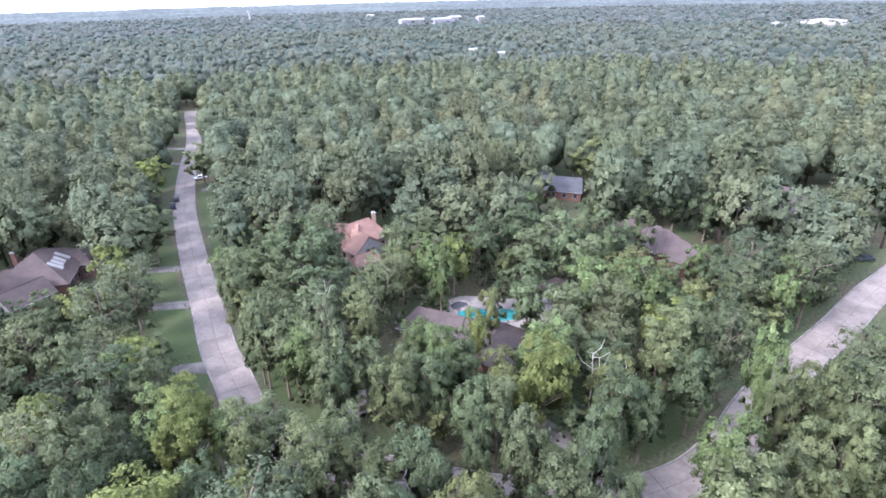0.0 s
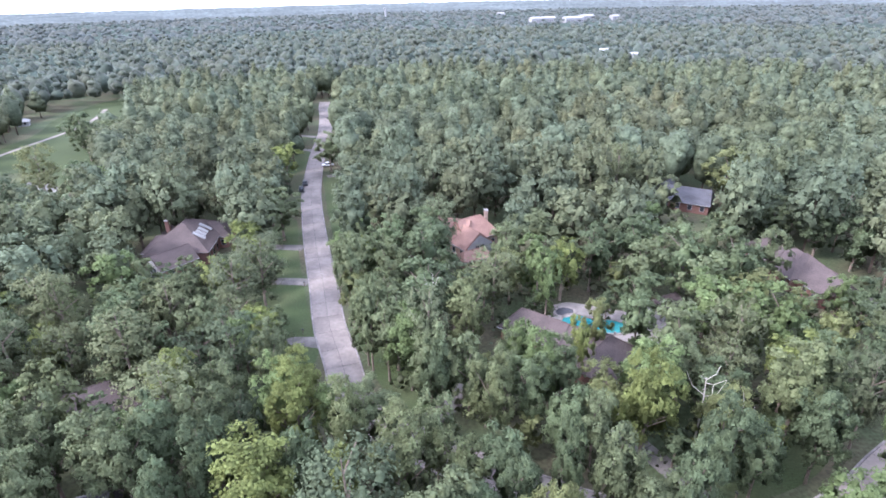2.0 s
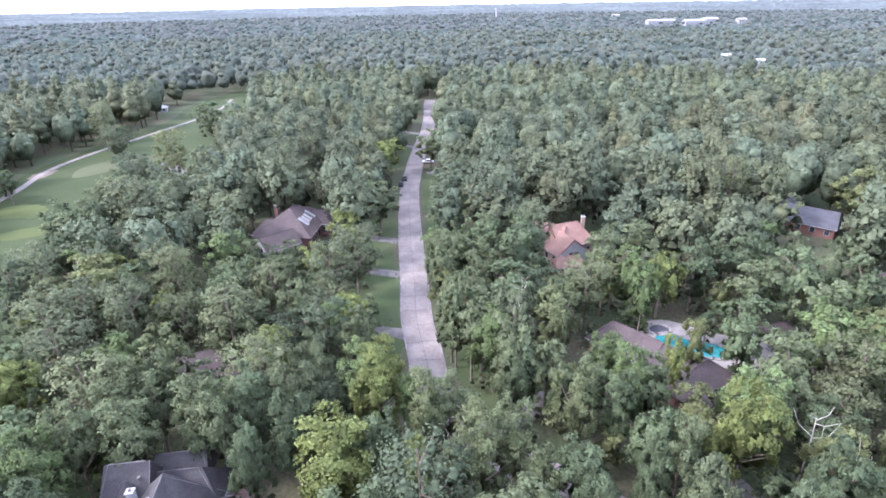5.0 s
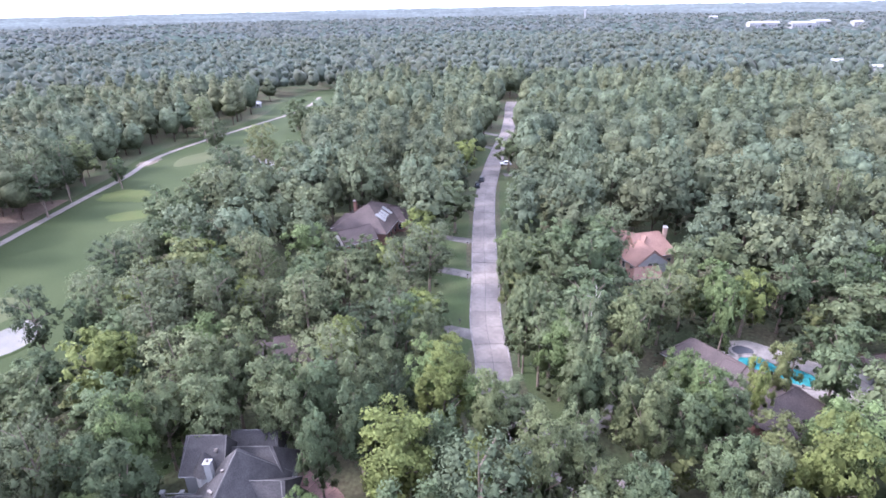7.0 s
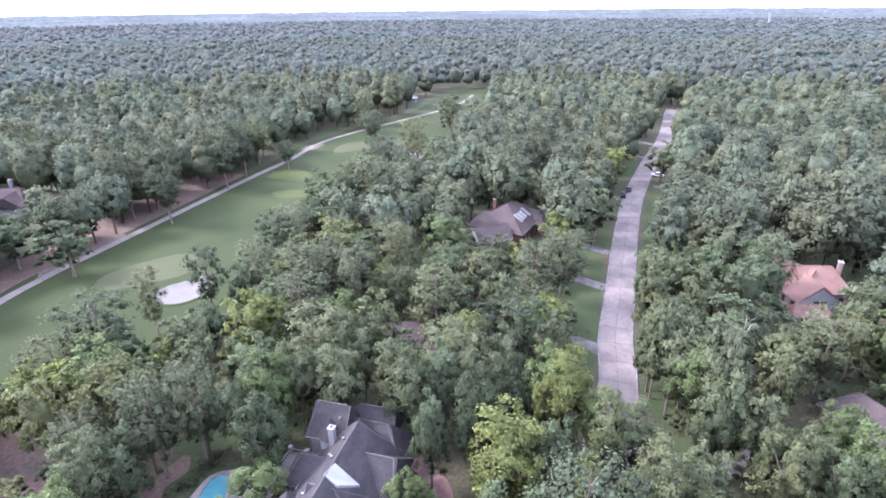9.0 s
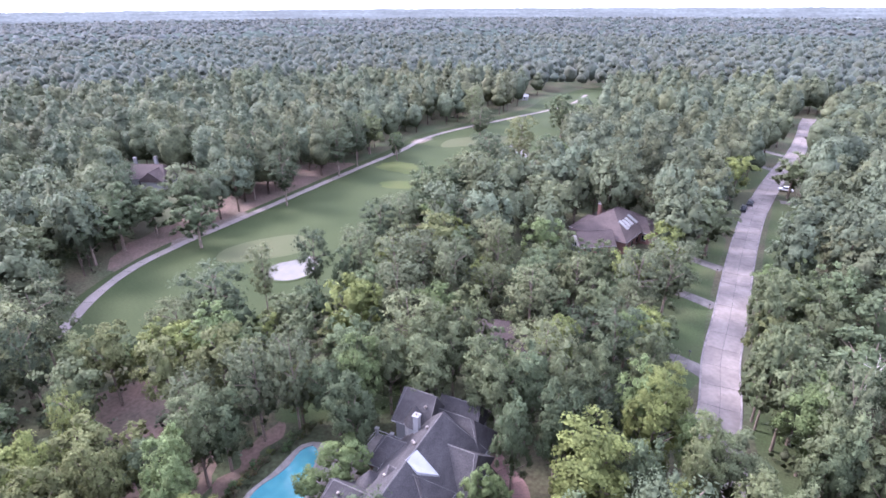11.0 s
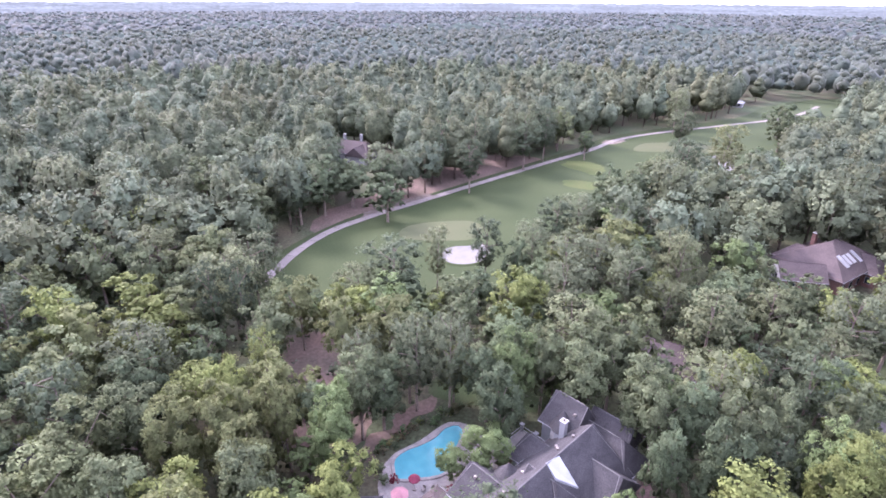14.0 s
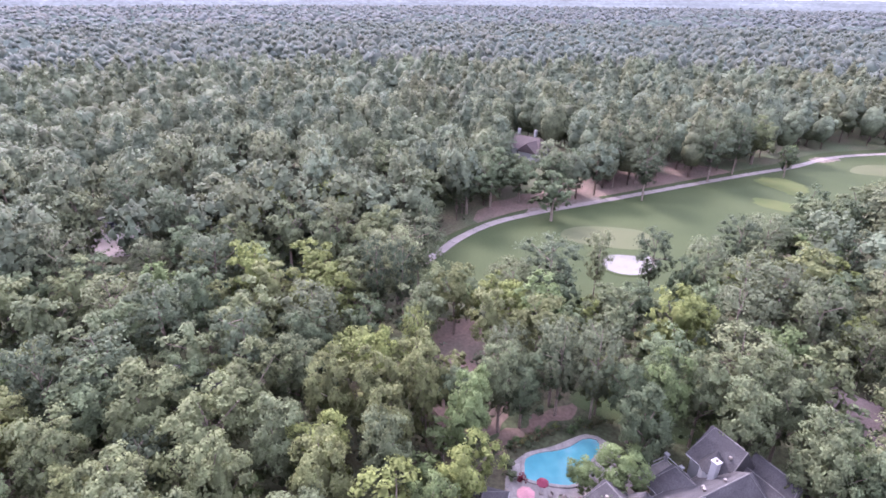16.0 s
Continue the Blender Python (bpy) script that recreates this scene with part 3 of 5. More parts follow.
grove([
    ("B", "o", -49.1, -2.2, 17.0, 4.1),
    ("B", "d", -76.9, -2.9, 17.0, 4.5),
    ("B", "o", -64.0, -0.4, 18.0, 4.0),
    ("B", "y", -102.6, -0.4, 18.0, 5.7),
    ("B", "y", -93.9, 0.9, 16.0, 6.3),
    ("B", "y", -143.2, 6.0, 18.0, 6.6),
    ("B", "y", -75.8, 5.6, 14.0, 5.4),
    ("B", "o", -62.6, 5.9, 18.0, 3.9),
    ("B", "y", -69.2, 7.4, 17.0, 3.3),
    ("P", "d", -97.6, 10.8, 19.0, 3.4),
    ("B", "g", -51.1, 5.7, 17.0, 3.7),
    ("B", "o", -55.7, 6.5, 17.0, 3.7),
    ("B", "p", -123.3, 15.8, 17.0, 5.3),
    ("B", "g", -174.9, 23.9, 19.0, 6.4),
    ("P", "p", -100.0, 15.2, 19.0, 6.0),
    ("P", "d", -94.9, 15.3, 19.0, 3.0),
    ("P", "y", -73.4, 13.9, 17.0, 2.7),
    ("B", "p", -150.0, 30.8, 17.0, 5.9),
])
grove([
    ("B", "g", -143.9, 30.2, 18.0, 7.3),
    ("B", "o", -61.3, 12.9, 17.0, 2.9),
    ("P", "d", -119.7, 26.0, 17.0, 3.0),
    ("B", "l", -43.5, 10.1, 14.0, 2.9),
    ("B", "o", -89.2, 24.5, 17.0, 4.0),
    ("B", "p", -156.3, 43.1, 17.0, 5.7),
    ("B", "d", -169.1, 48.7, 16.0, 6.2),
    ("B", "l", -54.8, 17.2, 17.0, 3.4),
    ("B", "l", -58.5, 19.3, 16.0, 2.8),
    ("B", "d", -155.0, 53.7, 18.0, 6.8),
    ("B", "o", -76.8, 27.7, 18.0, 4.5),
    ("P", "d", -169.0, 61.6, 21.0, 5.2),
    ("B", "g", -61.7, 24.2, 17.0, 3.9),
    ("B", "g", -168.5, 68.4, 14.0, 6.0),
    ("B", "d", -61.9, 27.9, 14.0, 3.9),
    ("B", "d", -158.3, 74.7, 16.0, 6.6),
    ("B", "d", -140.4, 67.9, 15.0, 6.7),
    ("B", "o", -72.7, 35.4, 18.0, 5.4),
])
grove([
    ("P", "d", -93.7, 46.3, 17.0, 5.9),
    ("B", "d", -65.4, 34.4, 15.0, 4.1),
    ("P", "g", -63.1, 34.4, 18.0, 4.3),
    ("P", "p", -94.5, 57.4, 17.0, 2.9),
    ("B", "o", -61.6, 40.6, 13.0, 3.3),
    ("P", "g", -59.8, 38.7, 19.0, 3.9),
    ("B", "g", -71.7, 49.4, 16.0, 4.2),
    ("P", "d", -150.1, 104.1, 19.0, 5.2),
    ("B", "d", -54.9, 42.4, 15.5, 3.9),
    ("B", "l", -46.6, 36.3, 8.5, 3.7),
    ("B", "l", -48.0, 31.6, 6.0, 2.5),
    ("P", "d", -91.2, 68.3, 18.0, 3.6),
    ("B", "d", -48.6, 40.3, 16.0, 3.9),
    ("B", "b", -55.9, 46.8, 17.0, 3.4),
    ("B", "d", -85.1, 71.8, 15.0, 3.4),
    ("B", "g", -176.2, 149.1, 20.0, 6.5),
    ("P", "d", -162.6, 138.2, 19.0, 6.1),
    ("B", "l", -52.8, 45.9, 18.0, 3.7),
    ("P", "g", -86.2, 77.8, 17.0, 4.1),
])
grove([
    ("B", "p", -177.8, 169.8, 20.0, 7.5),
    ("P", "d", -92.6, 89.9, 18.0, 4.3),
    ("B", "g", -52.0, 51.1, 17.0, 3.6),
    ("P", "g", -75.1, 78.2, 18.0, 5.0),
    ("P", "g", -65.7, 68.7, 18.0, 4.8),
    ("B", "l", -167.1, 175.5, 11.0, 3.1),
    ("B", "d", -160.8, 169.4, 13.0, 3.8),
    ("P", "g", -91.5, 97.0, 18.0, 5.3),
    ("B", "d", -93.4, 105.4, 18.0, 5.6),
    ("B", "d", -107.4, 123.4, 18.0, 5.1),
    ("P", "g", -72.0, 82.8, 17.0, 6.1),
    ("B", "g", -45.1, 52.4, 17.0, 4.2),
    ("B", "g", -48.3, 57.1, 17.0, 3.7),
    ("B", "g", -101.9, 120.9, 18.0, 5.4),
    ("B", "l", -85.0, 104.8, 17.0, 6.0),
    ("B", "d", -93.6, 116.7, 17.0, 5.5),
    ("B", "g", -65.3, 83.2, 17.0, 5.4),
    ("B", "g", -46.6, 60.5, 18.0, 4.1),
])
grove([
    ("B", "d", -100.8, 131.4, 17.0, 6.4),
    ("B", "g", -108.5, 141.6, 17.0, 6.1),
    ("P", "g", -61.3, 80.2, 19.0, 4.1),
    ("P", "d", -81.1, 110.7, 17.0, 5.2),
    ("B", "p", -47.0, 65.6, 20.0, 4.8),
    ("P", "p", -103.0, 144.0, 18.0, 5.9),
    ("P", "g", -150.2, 215.5, 18.0, 5.9),
    ("B", "d", -160.1, 229.9, 15.0, 5.4),
    ("P", "d", -121.6, 179.0, 16.0, 6.2),
    ("P", "d", -110.5, 163.9, 18.0, 5.4),
    ("P", "p", -65.2, 98.2, 18.0, 4.2),
    ("B", "g", -38.0, 57.2, 17.0, 4.2),
    ("P", "d", -84.3, 129.1, 17.0, 5.8),
    ("B", "g", -95.4, 147.0, 17.0, 6.6),
    ("P", "p", -59.3, 93.0, 20.0, 4.1),
    ("B", "g", -34.3, 55.4, 18.0, 3.6),
    ("P", "o", -101.0, 170.2, 18.0, 5.5),
    ("P", "o", -117.1, 197.8, 20.0, 5.7),
])
grove([
    ("B", "d", -28.1, 49.5, 17.0, 2.7),
    ("B", "b", -46.7, 85.8, 18.0, 3.7),
    ("B", "b", -48.0, 88.6, 17.0, 3.8),
    ("B", "d", -31.3, 58.7, 18.0, 4.1),
    ("B", "d", -101.0, 189.3, 17.0, 5.0),
    ("B", "d", -140.6, 276.9, 18.0, 7.8),
    ("B", "g", -126.1, 251.6, 20.0, 6.5),
    ("B", "y", -35.8, 74.5, 15.0, 3.7),
    ("B", "l", -84.8, 182.3, 18.0, 6.2),
    ("B", "g", -52.1, 112.3, 14.0, 3.7),
    ("B", "g", -115.2, 253.7, 19.0, 7.8),
    ("B", "y", -33.4, 73.9, 15.0, 2.6),
    ("B", "p", -46.0, 102.3, 13.0, 4.0),
    ("B", "d", -24.1, 54.1, 18.0, 3.5),
    ("B", "g", -26.3, 61.4, 17.0, 4.1),
    ("B", "d", -46.3, 108.1, 13.0, 3.6),
    ("B", "l", -70.0, 174.5, 17.0, 5.1),
    ("B", "g", -41.5, 104.4, 14.0, 4.0),
])
grove([
    ("B", "g", -33.8, 87.9, 17.0, 4.2),
    ("B", "g", -43.1, 112.5, 13.0, 4.3),
    ("B", "g", -25.8, 69.4, 16.0, 3.7),
    ("B", "y", -73.0, 197.7, 18.0, 6.6),
    ("B", "y", -17.8, 50.4, 17.0, 5.7),
    ("B", "y", -37.7, 112.8, 13.0, 3.9),
    ("P", "d", -26.5, 79.8, 17.0, 3.7),
    ("B", "l", -27.1, 86.6, 14.0, 3.5),
    ("P", "g", -31.2, 100.7, 18.0, 4.3),
    ("B", "y", -25.0, 89.3, 13.0, 4.3),
    ("B", "l", -17.5, 65.9, 17.0, 3.5),
    ("B", "g", -19.9, 77.3, 15.0, 3.4),
    ("P", "g", -27.7, 108.9, 18.0, 5.6),
    ("B", "g", -20.6, 82.5, 14.0, 3.2),
    ("B", "d", -12.4, 53.4, 16.0, 2.9),
    ("B", "y", -14.4, 62.7, 19.0, 4.1),
    ("B", "g", -29.4, 148.0, 17.0, 6.5),
    ("B", "y", -35.4, 199.7, 17.0, 6.5),
])
grove([
    ("B", "l", -9.5, 64.1, 14.0, 2.9),
    ("B", "y", -7.6, 51.5, 13.0, 2.5),
    ("B", "p", -7.1, 59.0, 18.0, 3.1),
    ("B", "g", -8.3, 98.9, 22.0, 3.2),
    ("B", "g", -4.4, 83.7, 22.0, 3.1),
    ("B", "g", -9.3, 117.7, 15.0, 4.2),
    ("B", "o", -7.1, 97.0, 15.0, 3.6),
    ("B", "g", -5.2, 85.6, 15.0, 3.4),
    ("B", "g", -6.6, 113.0, 16.0, 4.6),
    ("B", "g", -1.5, 80.4, 17.0, 3.9),
    ("B", "g", -1.7, 91.6, 16.0, 4.6),
    ("B", "p", 0.0, 50.9, 20.0, 4.4),
    ("B", "g", 0.2, 83.3, 17.0, 4.5),
    ("B", "g", 1.3, 105.8, 16.0, 4.7),
    ("B", "l", 2.3, 77.3, 17.0, 4.2),
    ("P", "g", 5.2, 74.8, 22.0, 3.2),
    ("B", "d", 6.5, 92.2, 18.0, 5.6),
])
grove([
    ("B", "g", 5.2, 71.1, 18.0, 3.8),
    ("B", "d", 8.2, 108.0, 20.0, 6.6),
    ("B", "g", 4.6, 56.6, 16.0, 3.1),
    ("B", "d", 5.7, 68.7, 16.0, 3.0),
    ("B", "p", 7.3, 50.6, 15.0, 3.7),
    ("B", "g", 10.9, 69.4, 16.0, 3.5),
    ("B", "p", 13.3, 82.1, 18.0, 3.2),
    ("B", "d", 8.4, 43.6, 15.0, 3.1),
    ("B", "g", 20.8, 106.6, 10.0, 2.9),
    ("B", "p", 13.4, 62.3, 17.0, 3.6),
    ("B", "g", 26.6, 112.9, 17.0, 4.7),
    ("B", "g", 16.7, 69.6, 15.0, 2.7),
    ("B", "l", 20.1, 75.7, 14.0, 2.6),
    ("B", "d", 14.0, 46.9, 15.0, 2.9),
    ("B", "b", 19.0, 63.2, 16.0, 3.4),
    ("B", "g", 36.8, 119.9, 17.0, 7.0),
    ("B", "l", 29.6, 91.3, 20.0, 3.0),
    ("B", "g", 23.7, 69.0, 15.0, 3.1),
])
grove([
    ("B", "b", 24.6, 65.3, 15.0, 3.1),
    ("B", "b", 22.4, 56.3, 15.0, 3.7),
    ("B", "y", 30.4, 73.7, 15.0, 2.0),
    ("B", "b", 19.1, 46.4, 19.0, 2.4),
    ("B", "d", 44.3, 106.2, 18.0, 5.3),
    ("B", "o", 17.7, 40.8, 16.0, 3.1),
    ("B", "o", 35.6, 80.1, 15.0, 2.8),
    ("P", "p", 66.1, 146.1, 24.0, 3.7),
    ("B", "g", 25.9, 55.9, 16.0, 3.2),
    ("B", "l", 62.9, 119.4, 17.0, 4.0),
    ("B", "b", 43.1, 80.3, 15.0, 4.1),
    ("B", "g", 24.0, 44.1, 20.0, 3.3),
    ("B", "y", 33.2, 55.9, 20.0, 4.4),
    ("B", "g", 74.6, 125.0, 11.0, 3.2),
    ("B", "d", 23.7, 38.8, 13.0, 2.9),
    ("B", "d", 81.3, 120.5, 12.0, 3.1),
    ("B", "g", 70.1, 103.7, 18.0, 4.9),
    ("B", "o", 103.1, 151.2, 20.0, 7.4),
])
grove([
    ("B", "g", 27.1, 39.6, 16.0, 4.3),
    ("B", "l", 55.8, 80.2, 18.0, 5.4),
    ("B", "d", 31.0, 40.2, 21.0, 2.9),
    ("B", "l", 61.9, 75.8, 18.0, 4.6),
    ("B", "d", 39.6, 48.4, 18.0, 3.4),
    ("B", "l", 64.6, 72.9, 18.0, 4.8),
    ("B", "b", 35.6, 38.3, 12.0, 1.9),
    ("B", "d", 44.4, 47.7, 15.0, 3.0),
    ("B", "p", 54.6, 55.5, 20.0, 5.0),
    ("B", "l", 87.4, 85.7, 12.0, 3.1),
    ("B", "d", 54.4, 49.8, 16.0, 3.7),
    ("B", "d", 70.3, 61.3, 17.0, 3.9),
    ("P", "g", 65.0, 54.7, 17.0, 3.4),
    ("B", "g", 80.8, 66.5, 18.0, 4.2),
    ("B", "l", 47.6, 37.1, 17.0, 4.0),
    ("B", "l", 87.7, 64.8, 17.0, 4.3),
    ("B", "l", 60.0, 43.7, 23.0, 3.1),
    ("P", "g", 95.4, 65.8, 18.0, 4.9),
])
grove([
    ("B", "l", -29.3, 42.6, 9.5, 2.1),
    ("B", "l", -27.2, 43.6, 9.0, 1.9),
    ("B", "l", 22.0, 67.8, 17.0, 3.6),
    ("B", "l", 19.6, 76.5, 13.0, 2.6),
    ("B", "d", 42.4, 91.8, 9.5, 2.6),
    ("B", "d", -154.6, 76.3, 17.0, 4.6),
    ("B", "d", 104.5, 113.5, 14.0, 5.0),
    ("B", "g", 98.5, 120.0, 15.0, 5.0),
    ("B", "d", 108.5, 106.0, 14.0, 4.8),
    ("P", "d", 112.5, 116.5, 17.0, 5.0),
    ("B", "g", 84.0, 118.0, 13.0, 4.6),
    ("B", "d", -157.5, 64.0, 15.0, 6.4),
    ("B", "d", -151.6, 45.0, 15.0, 6.6),
    ("B", "d", -163.0, 56.5, 17.0, 6.8),
    ("B", "d", -162.6, 84.0, 15.0, 5.6),
    ("P", "d", -164.4, 101.5, 22.0, 4.6),
    ("P", "g", -161.9, 113.6, 21.0, 4.4),
    ("P", "d", -165.9, 117.6, 23.0, 4.8),
    ("P", "g", -165.6, 140.8, 22.0, 4.8),
    ("P", "d", -167.8, 152.8, 23.0, 5.0),
    ("P", "d", -182.9, 116.3, 23.0, 5.0),
    ("P", "p", -172.7, 241.7, 22.0, 5.4),
    ("P", "p", 126.7, 84.6, 19.0, 6.1),
    ("B", "p", 58.4, 39.0, 20.0, 3.1),
    ("B", "g", 49.2, 31.3, 16.0, 2.9),
    ("B", "p", 64.2, 38.3, 20.0, 3.4),
    ("B", "p", 54.8, 32.5, 18.0, 3.1),
    ("B", "g", 66.3, 35.3, 20.0, 3.2),
    ("B", "p", 51.4, 27.1, 16.0, 3.0),
    ("B", "p", 59.5, 30.7, 18.0, 3.2),
    ("B", "g", -20.6, 214.0, 16.0, 6.4),
    ("B", "l", -10.6, 124.0, 12.5, 4.0),
    ("B", "g", -9.4, 117.0, 11.5, 3.8),
])


# open ground, roofs and water that stay in the camera's sight, outlined as it sees them; no tree of the wood stands
# before them
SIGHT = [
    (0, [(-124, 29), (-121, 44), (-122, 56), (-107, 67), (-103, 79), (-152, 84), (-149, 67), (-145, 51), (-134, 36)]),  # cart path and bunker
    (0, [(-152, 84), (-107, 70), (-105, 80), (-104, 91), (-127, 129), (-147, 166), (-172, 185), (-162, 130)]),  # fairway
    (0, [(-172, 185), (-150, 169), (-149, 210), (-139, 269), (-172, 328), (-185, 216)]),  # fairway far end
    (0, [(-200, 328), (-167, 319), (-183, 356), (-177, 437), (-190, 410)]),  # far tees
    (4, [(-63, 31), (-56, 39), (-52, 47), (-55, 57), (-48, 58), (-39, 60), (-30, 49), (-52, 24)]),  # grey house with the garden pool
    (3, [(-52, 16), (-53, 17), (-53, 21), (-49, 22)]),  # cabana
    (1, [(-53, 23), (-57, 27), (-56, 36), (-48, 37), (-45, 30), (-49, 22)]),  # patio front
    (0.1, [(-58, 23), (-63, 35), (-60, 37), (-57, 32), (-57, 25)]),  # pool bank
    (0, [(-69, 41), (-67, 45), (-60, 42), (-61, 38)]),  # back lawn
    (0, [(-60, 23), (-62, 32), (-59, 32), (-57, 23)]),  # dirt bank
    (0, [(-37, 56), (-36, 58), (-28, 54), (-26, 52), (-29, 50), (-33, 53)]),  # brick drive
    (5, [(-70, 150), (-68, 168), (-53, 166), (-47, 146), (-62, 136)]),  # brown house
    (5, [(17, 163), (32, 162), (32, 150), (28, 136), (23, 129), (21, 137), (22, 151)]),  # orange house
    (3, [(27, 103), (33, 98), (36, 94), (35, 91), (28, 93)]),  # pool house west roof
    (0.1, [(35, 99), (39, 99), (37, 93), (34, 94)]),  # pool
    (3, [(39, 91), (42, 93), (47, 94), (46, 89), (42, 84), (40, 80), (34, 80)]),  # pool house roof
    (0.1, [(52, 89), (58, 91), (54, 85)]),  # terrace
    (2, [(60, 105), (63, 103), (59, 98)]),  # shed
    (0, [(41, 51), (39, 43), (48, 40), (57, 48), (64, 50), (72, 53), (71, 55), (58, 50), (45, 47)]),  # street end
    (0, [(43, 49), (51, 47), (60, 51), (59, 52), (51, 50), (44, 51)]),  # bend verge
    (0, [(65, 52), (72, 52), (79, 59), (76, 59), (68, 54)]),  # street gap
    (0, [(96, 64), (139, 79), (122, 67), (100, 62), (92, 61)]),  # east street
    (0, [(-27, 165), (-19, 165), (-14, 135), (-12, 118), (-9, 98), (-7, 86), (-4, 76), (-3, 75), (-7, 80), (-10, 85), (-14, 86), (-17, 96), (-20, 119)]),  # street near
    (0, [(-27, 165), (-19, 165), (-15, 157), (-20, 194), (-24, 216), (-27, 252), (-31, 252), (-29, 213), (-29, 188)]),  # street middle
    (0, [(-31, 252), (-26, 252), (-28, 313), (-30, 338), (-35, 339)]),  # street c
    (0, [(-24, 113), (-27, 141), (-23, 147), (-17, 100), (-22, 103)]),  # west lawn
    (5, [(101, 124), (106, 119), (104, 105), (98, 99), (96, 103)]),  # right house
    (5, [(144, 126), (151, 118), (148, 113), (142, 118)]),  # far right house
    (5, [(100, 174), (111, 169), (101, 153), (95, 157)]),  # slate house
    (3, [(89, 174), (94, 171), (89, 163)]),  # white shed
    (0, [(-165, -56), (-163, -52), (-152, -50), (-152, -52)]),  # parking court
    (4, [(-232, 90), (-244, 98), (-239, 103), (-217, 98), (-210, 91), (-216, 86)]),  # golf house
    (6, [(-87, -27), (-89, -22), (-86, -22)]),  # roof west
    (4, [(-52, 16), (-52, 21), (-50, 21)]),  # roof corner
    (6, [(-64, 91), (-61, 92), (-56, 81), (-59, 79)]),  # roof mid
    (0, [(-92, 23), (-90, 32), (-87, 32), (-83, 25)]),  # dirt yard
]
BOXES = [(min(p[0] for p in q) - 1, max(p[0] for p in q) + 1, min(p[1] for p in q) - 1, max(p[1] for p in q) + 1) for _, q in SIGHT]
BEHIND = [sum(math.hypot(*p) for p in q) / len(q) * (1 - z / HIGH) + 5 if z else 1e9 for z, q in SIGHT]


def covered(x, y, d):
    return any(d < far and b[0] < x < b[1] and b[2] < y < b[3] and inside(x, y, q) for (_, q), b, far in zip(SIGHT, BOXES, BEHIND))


# false where the tree, seen from the camera, would hide a listed outline
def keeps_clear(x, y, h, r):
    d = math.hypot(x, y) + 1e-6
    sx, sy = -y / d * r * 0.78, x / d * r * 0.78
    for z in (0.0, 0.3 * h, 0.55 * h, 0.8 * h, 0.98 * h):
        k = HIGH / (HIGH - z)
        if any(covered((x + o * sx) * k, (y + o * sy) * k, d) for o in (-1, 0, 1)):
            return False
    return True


line = smooth_line(STREET, 4)
FOOTPRINTS = []                  # x, y, radius of houses, pools and yards


def free_ground(x, y, gap):
    if float(((line - (x, y)) ** 2).sum(1).min()) < (HALF + gap) ** 2:
        return False
    return not any((x - a) ** 2 + (y - b) ** 2 < (c + gap * 0.5) ** 2 for a, b, c in FOOTPRINTS)


FOOTPRINTS += [(-37, 47, 9), (-37, 36, 9), (-42, 32, 6), (-44, 47, 5), (-53.5, 31, 5.5), (-54, 24, 4), (-54.5, 136, 9), (-54, 126, 5), (23, 134, 9), (33, 82, 8), (27, 89, 6), (40, 92, 7), (55, 92, 4), (93, 100, 9), (92, 109, 8), (133, 108, 10), (151, 113, 8), (93, 154, 10), (-209.9, 88.5, 7)]
COURSE_EDGE = [tuple(p) for p in COURSE]
VIEW = (-84, 140)                # degrees left of +y between which the wood is built in full


def bearing(x, y):
    return math.degrees(math.atan2(-x, y))


def fill(lo, hi, cell, seed, view=VIEW):
    """Jittered plan points of the wood between two distances."""
    rng = random.Random(seed)
    n = int(hi / cell) + 1
    for i in range(-n, n + 1):
        for j in range(-n, n + 1):
            x, y = (i + rng.uniform(-0.45, 0.45)) * cell, (j + rng.uniform(-0.45, 0.45)) * cell
            d = math.hypot(x, y)
            if lo <= d < hi and (bearing(x, y) - view[0]) % 360 < view[1] - view[0]:
                yield x, y, d, rng


for cell, seed, low, high, r_low, r_high, near in ((7.6, 3, 15.5, 20, 4.3, 5.8, 0.66), (6.5, 4, 12, 15, 3.6, 4.6, 0.62), (5.5, 5, 6.5, 10, 2.6, 3.6, 0.5)):
    before = len(STOOD)
    for x, y, d, rng in fill(26, 128, cell, seed):
        kind = "Y" if high <= 10 else "P" if rng.random() < 0.25 else "B"
        h, r = rng.uniform(low, high), rng.uniform(r_low, r_high)
        shade = rng.choice("ggddlpboyb" if kind != "P" else "ggdpd")
        if any((x - a) ** 2 + (y - b) ** 2 < (near * (r + c)) ** 2 for a, b, c in STOOD) or inside(x, y, COURSE_EDGE):
            continue
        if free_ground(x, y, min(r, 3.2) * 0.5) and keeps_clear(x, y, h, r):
            tree(kind, shade, x, y, h, r)
    print("wood", low, len(STOOD) - before)


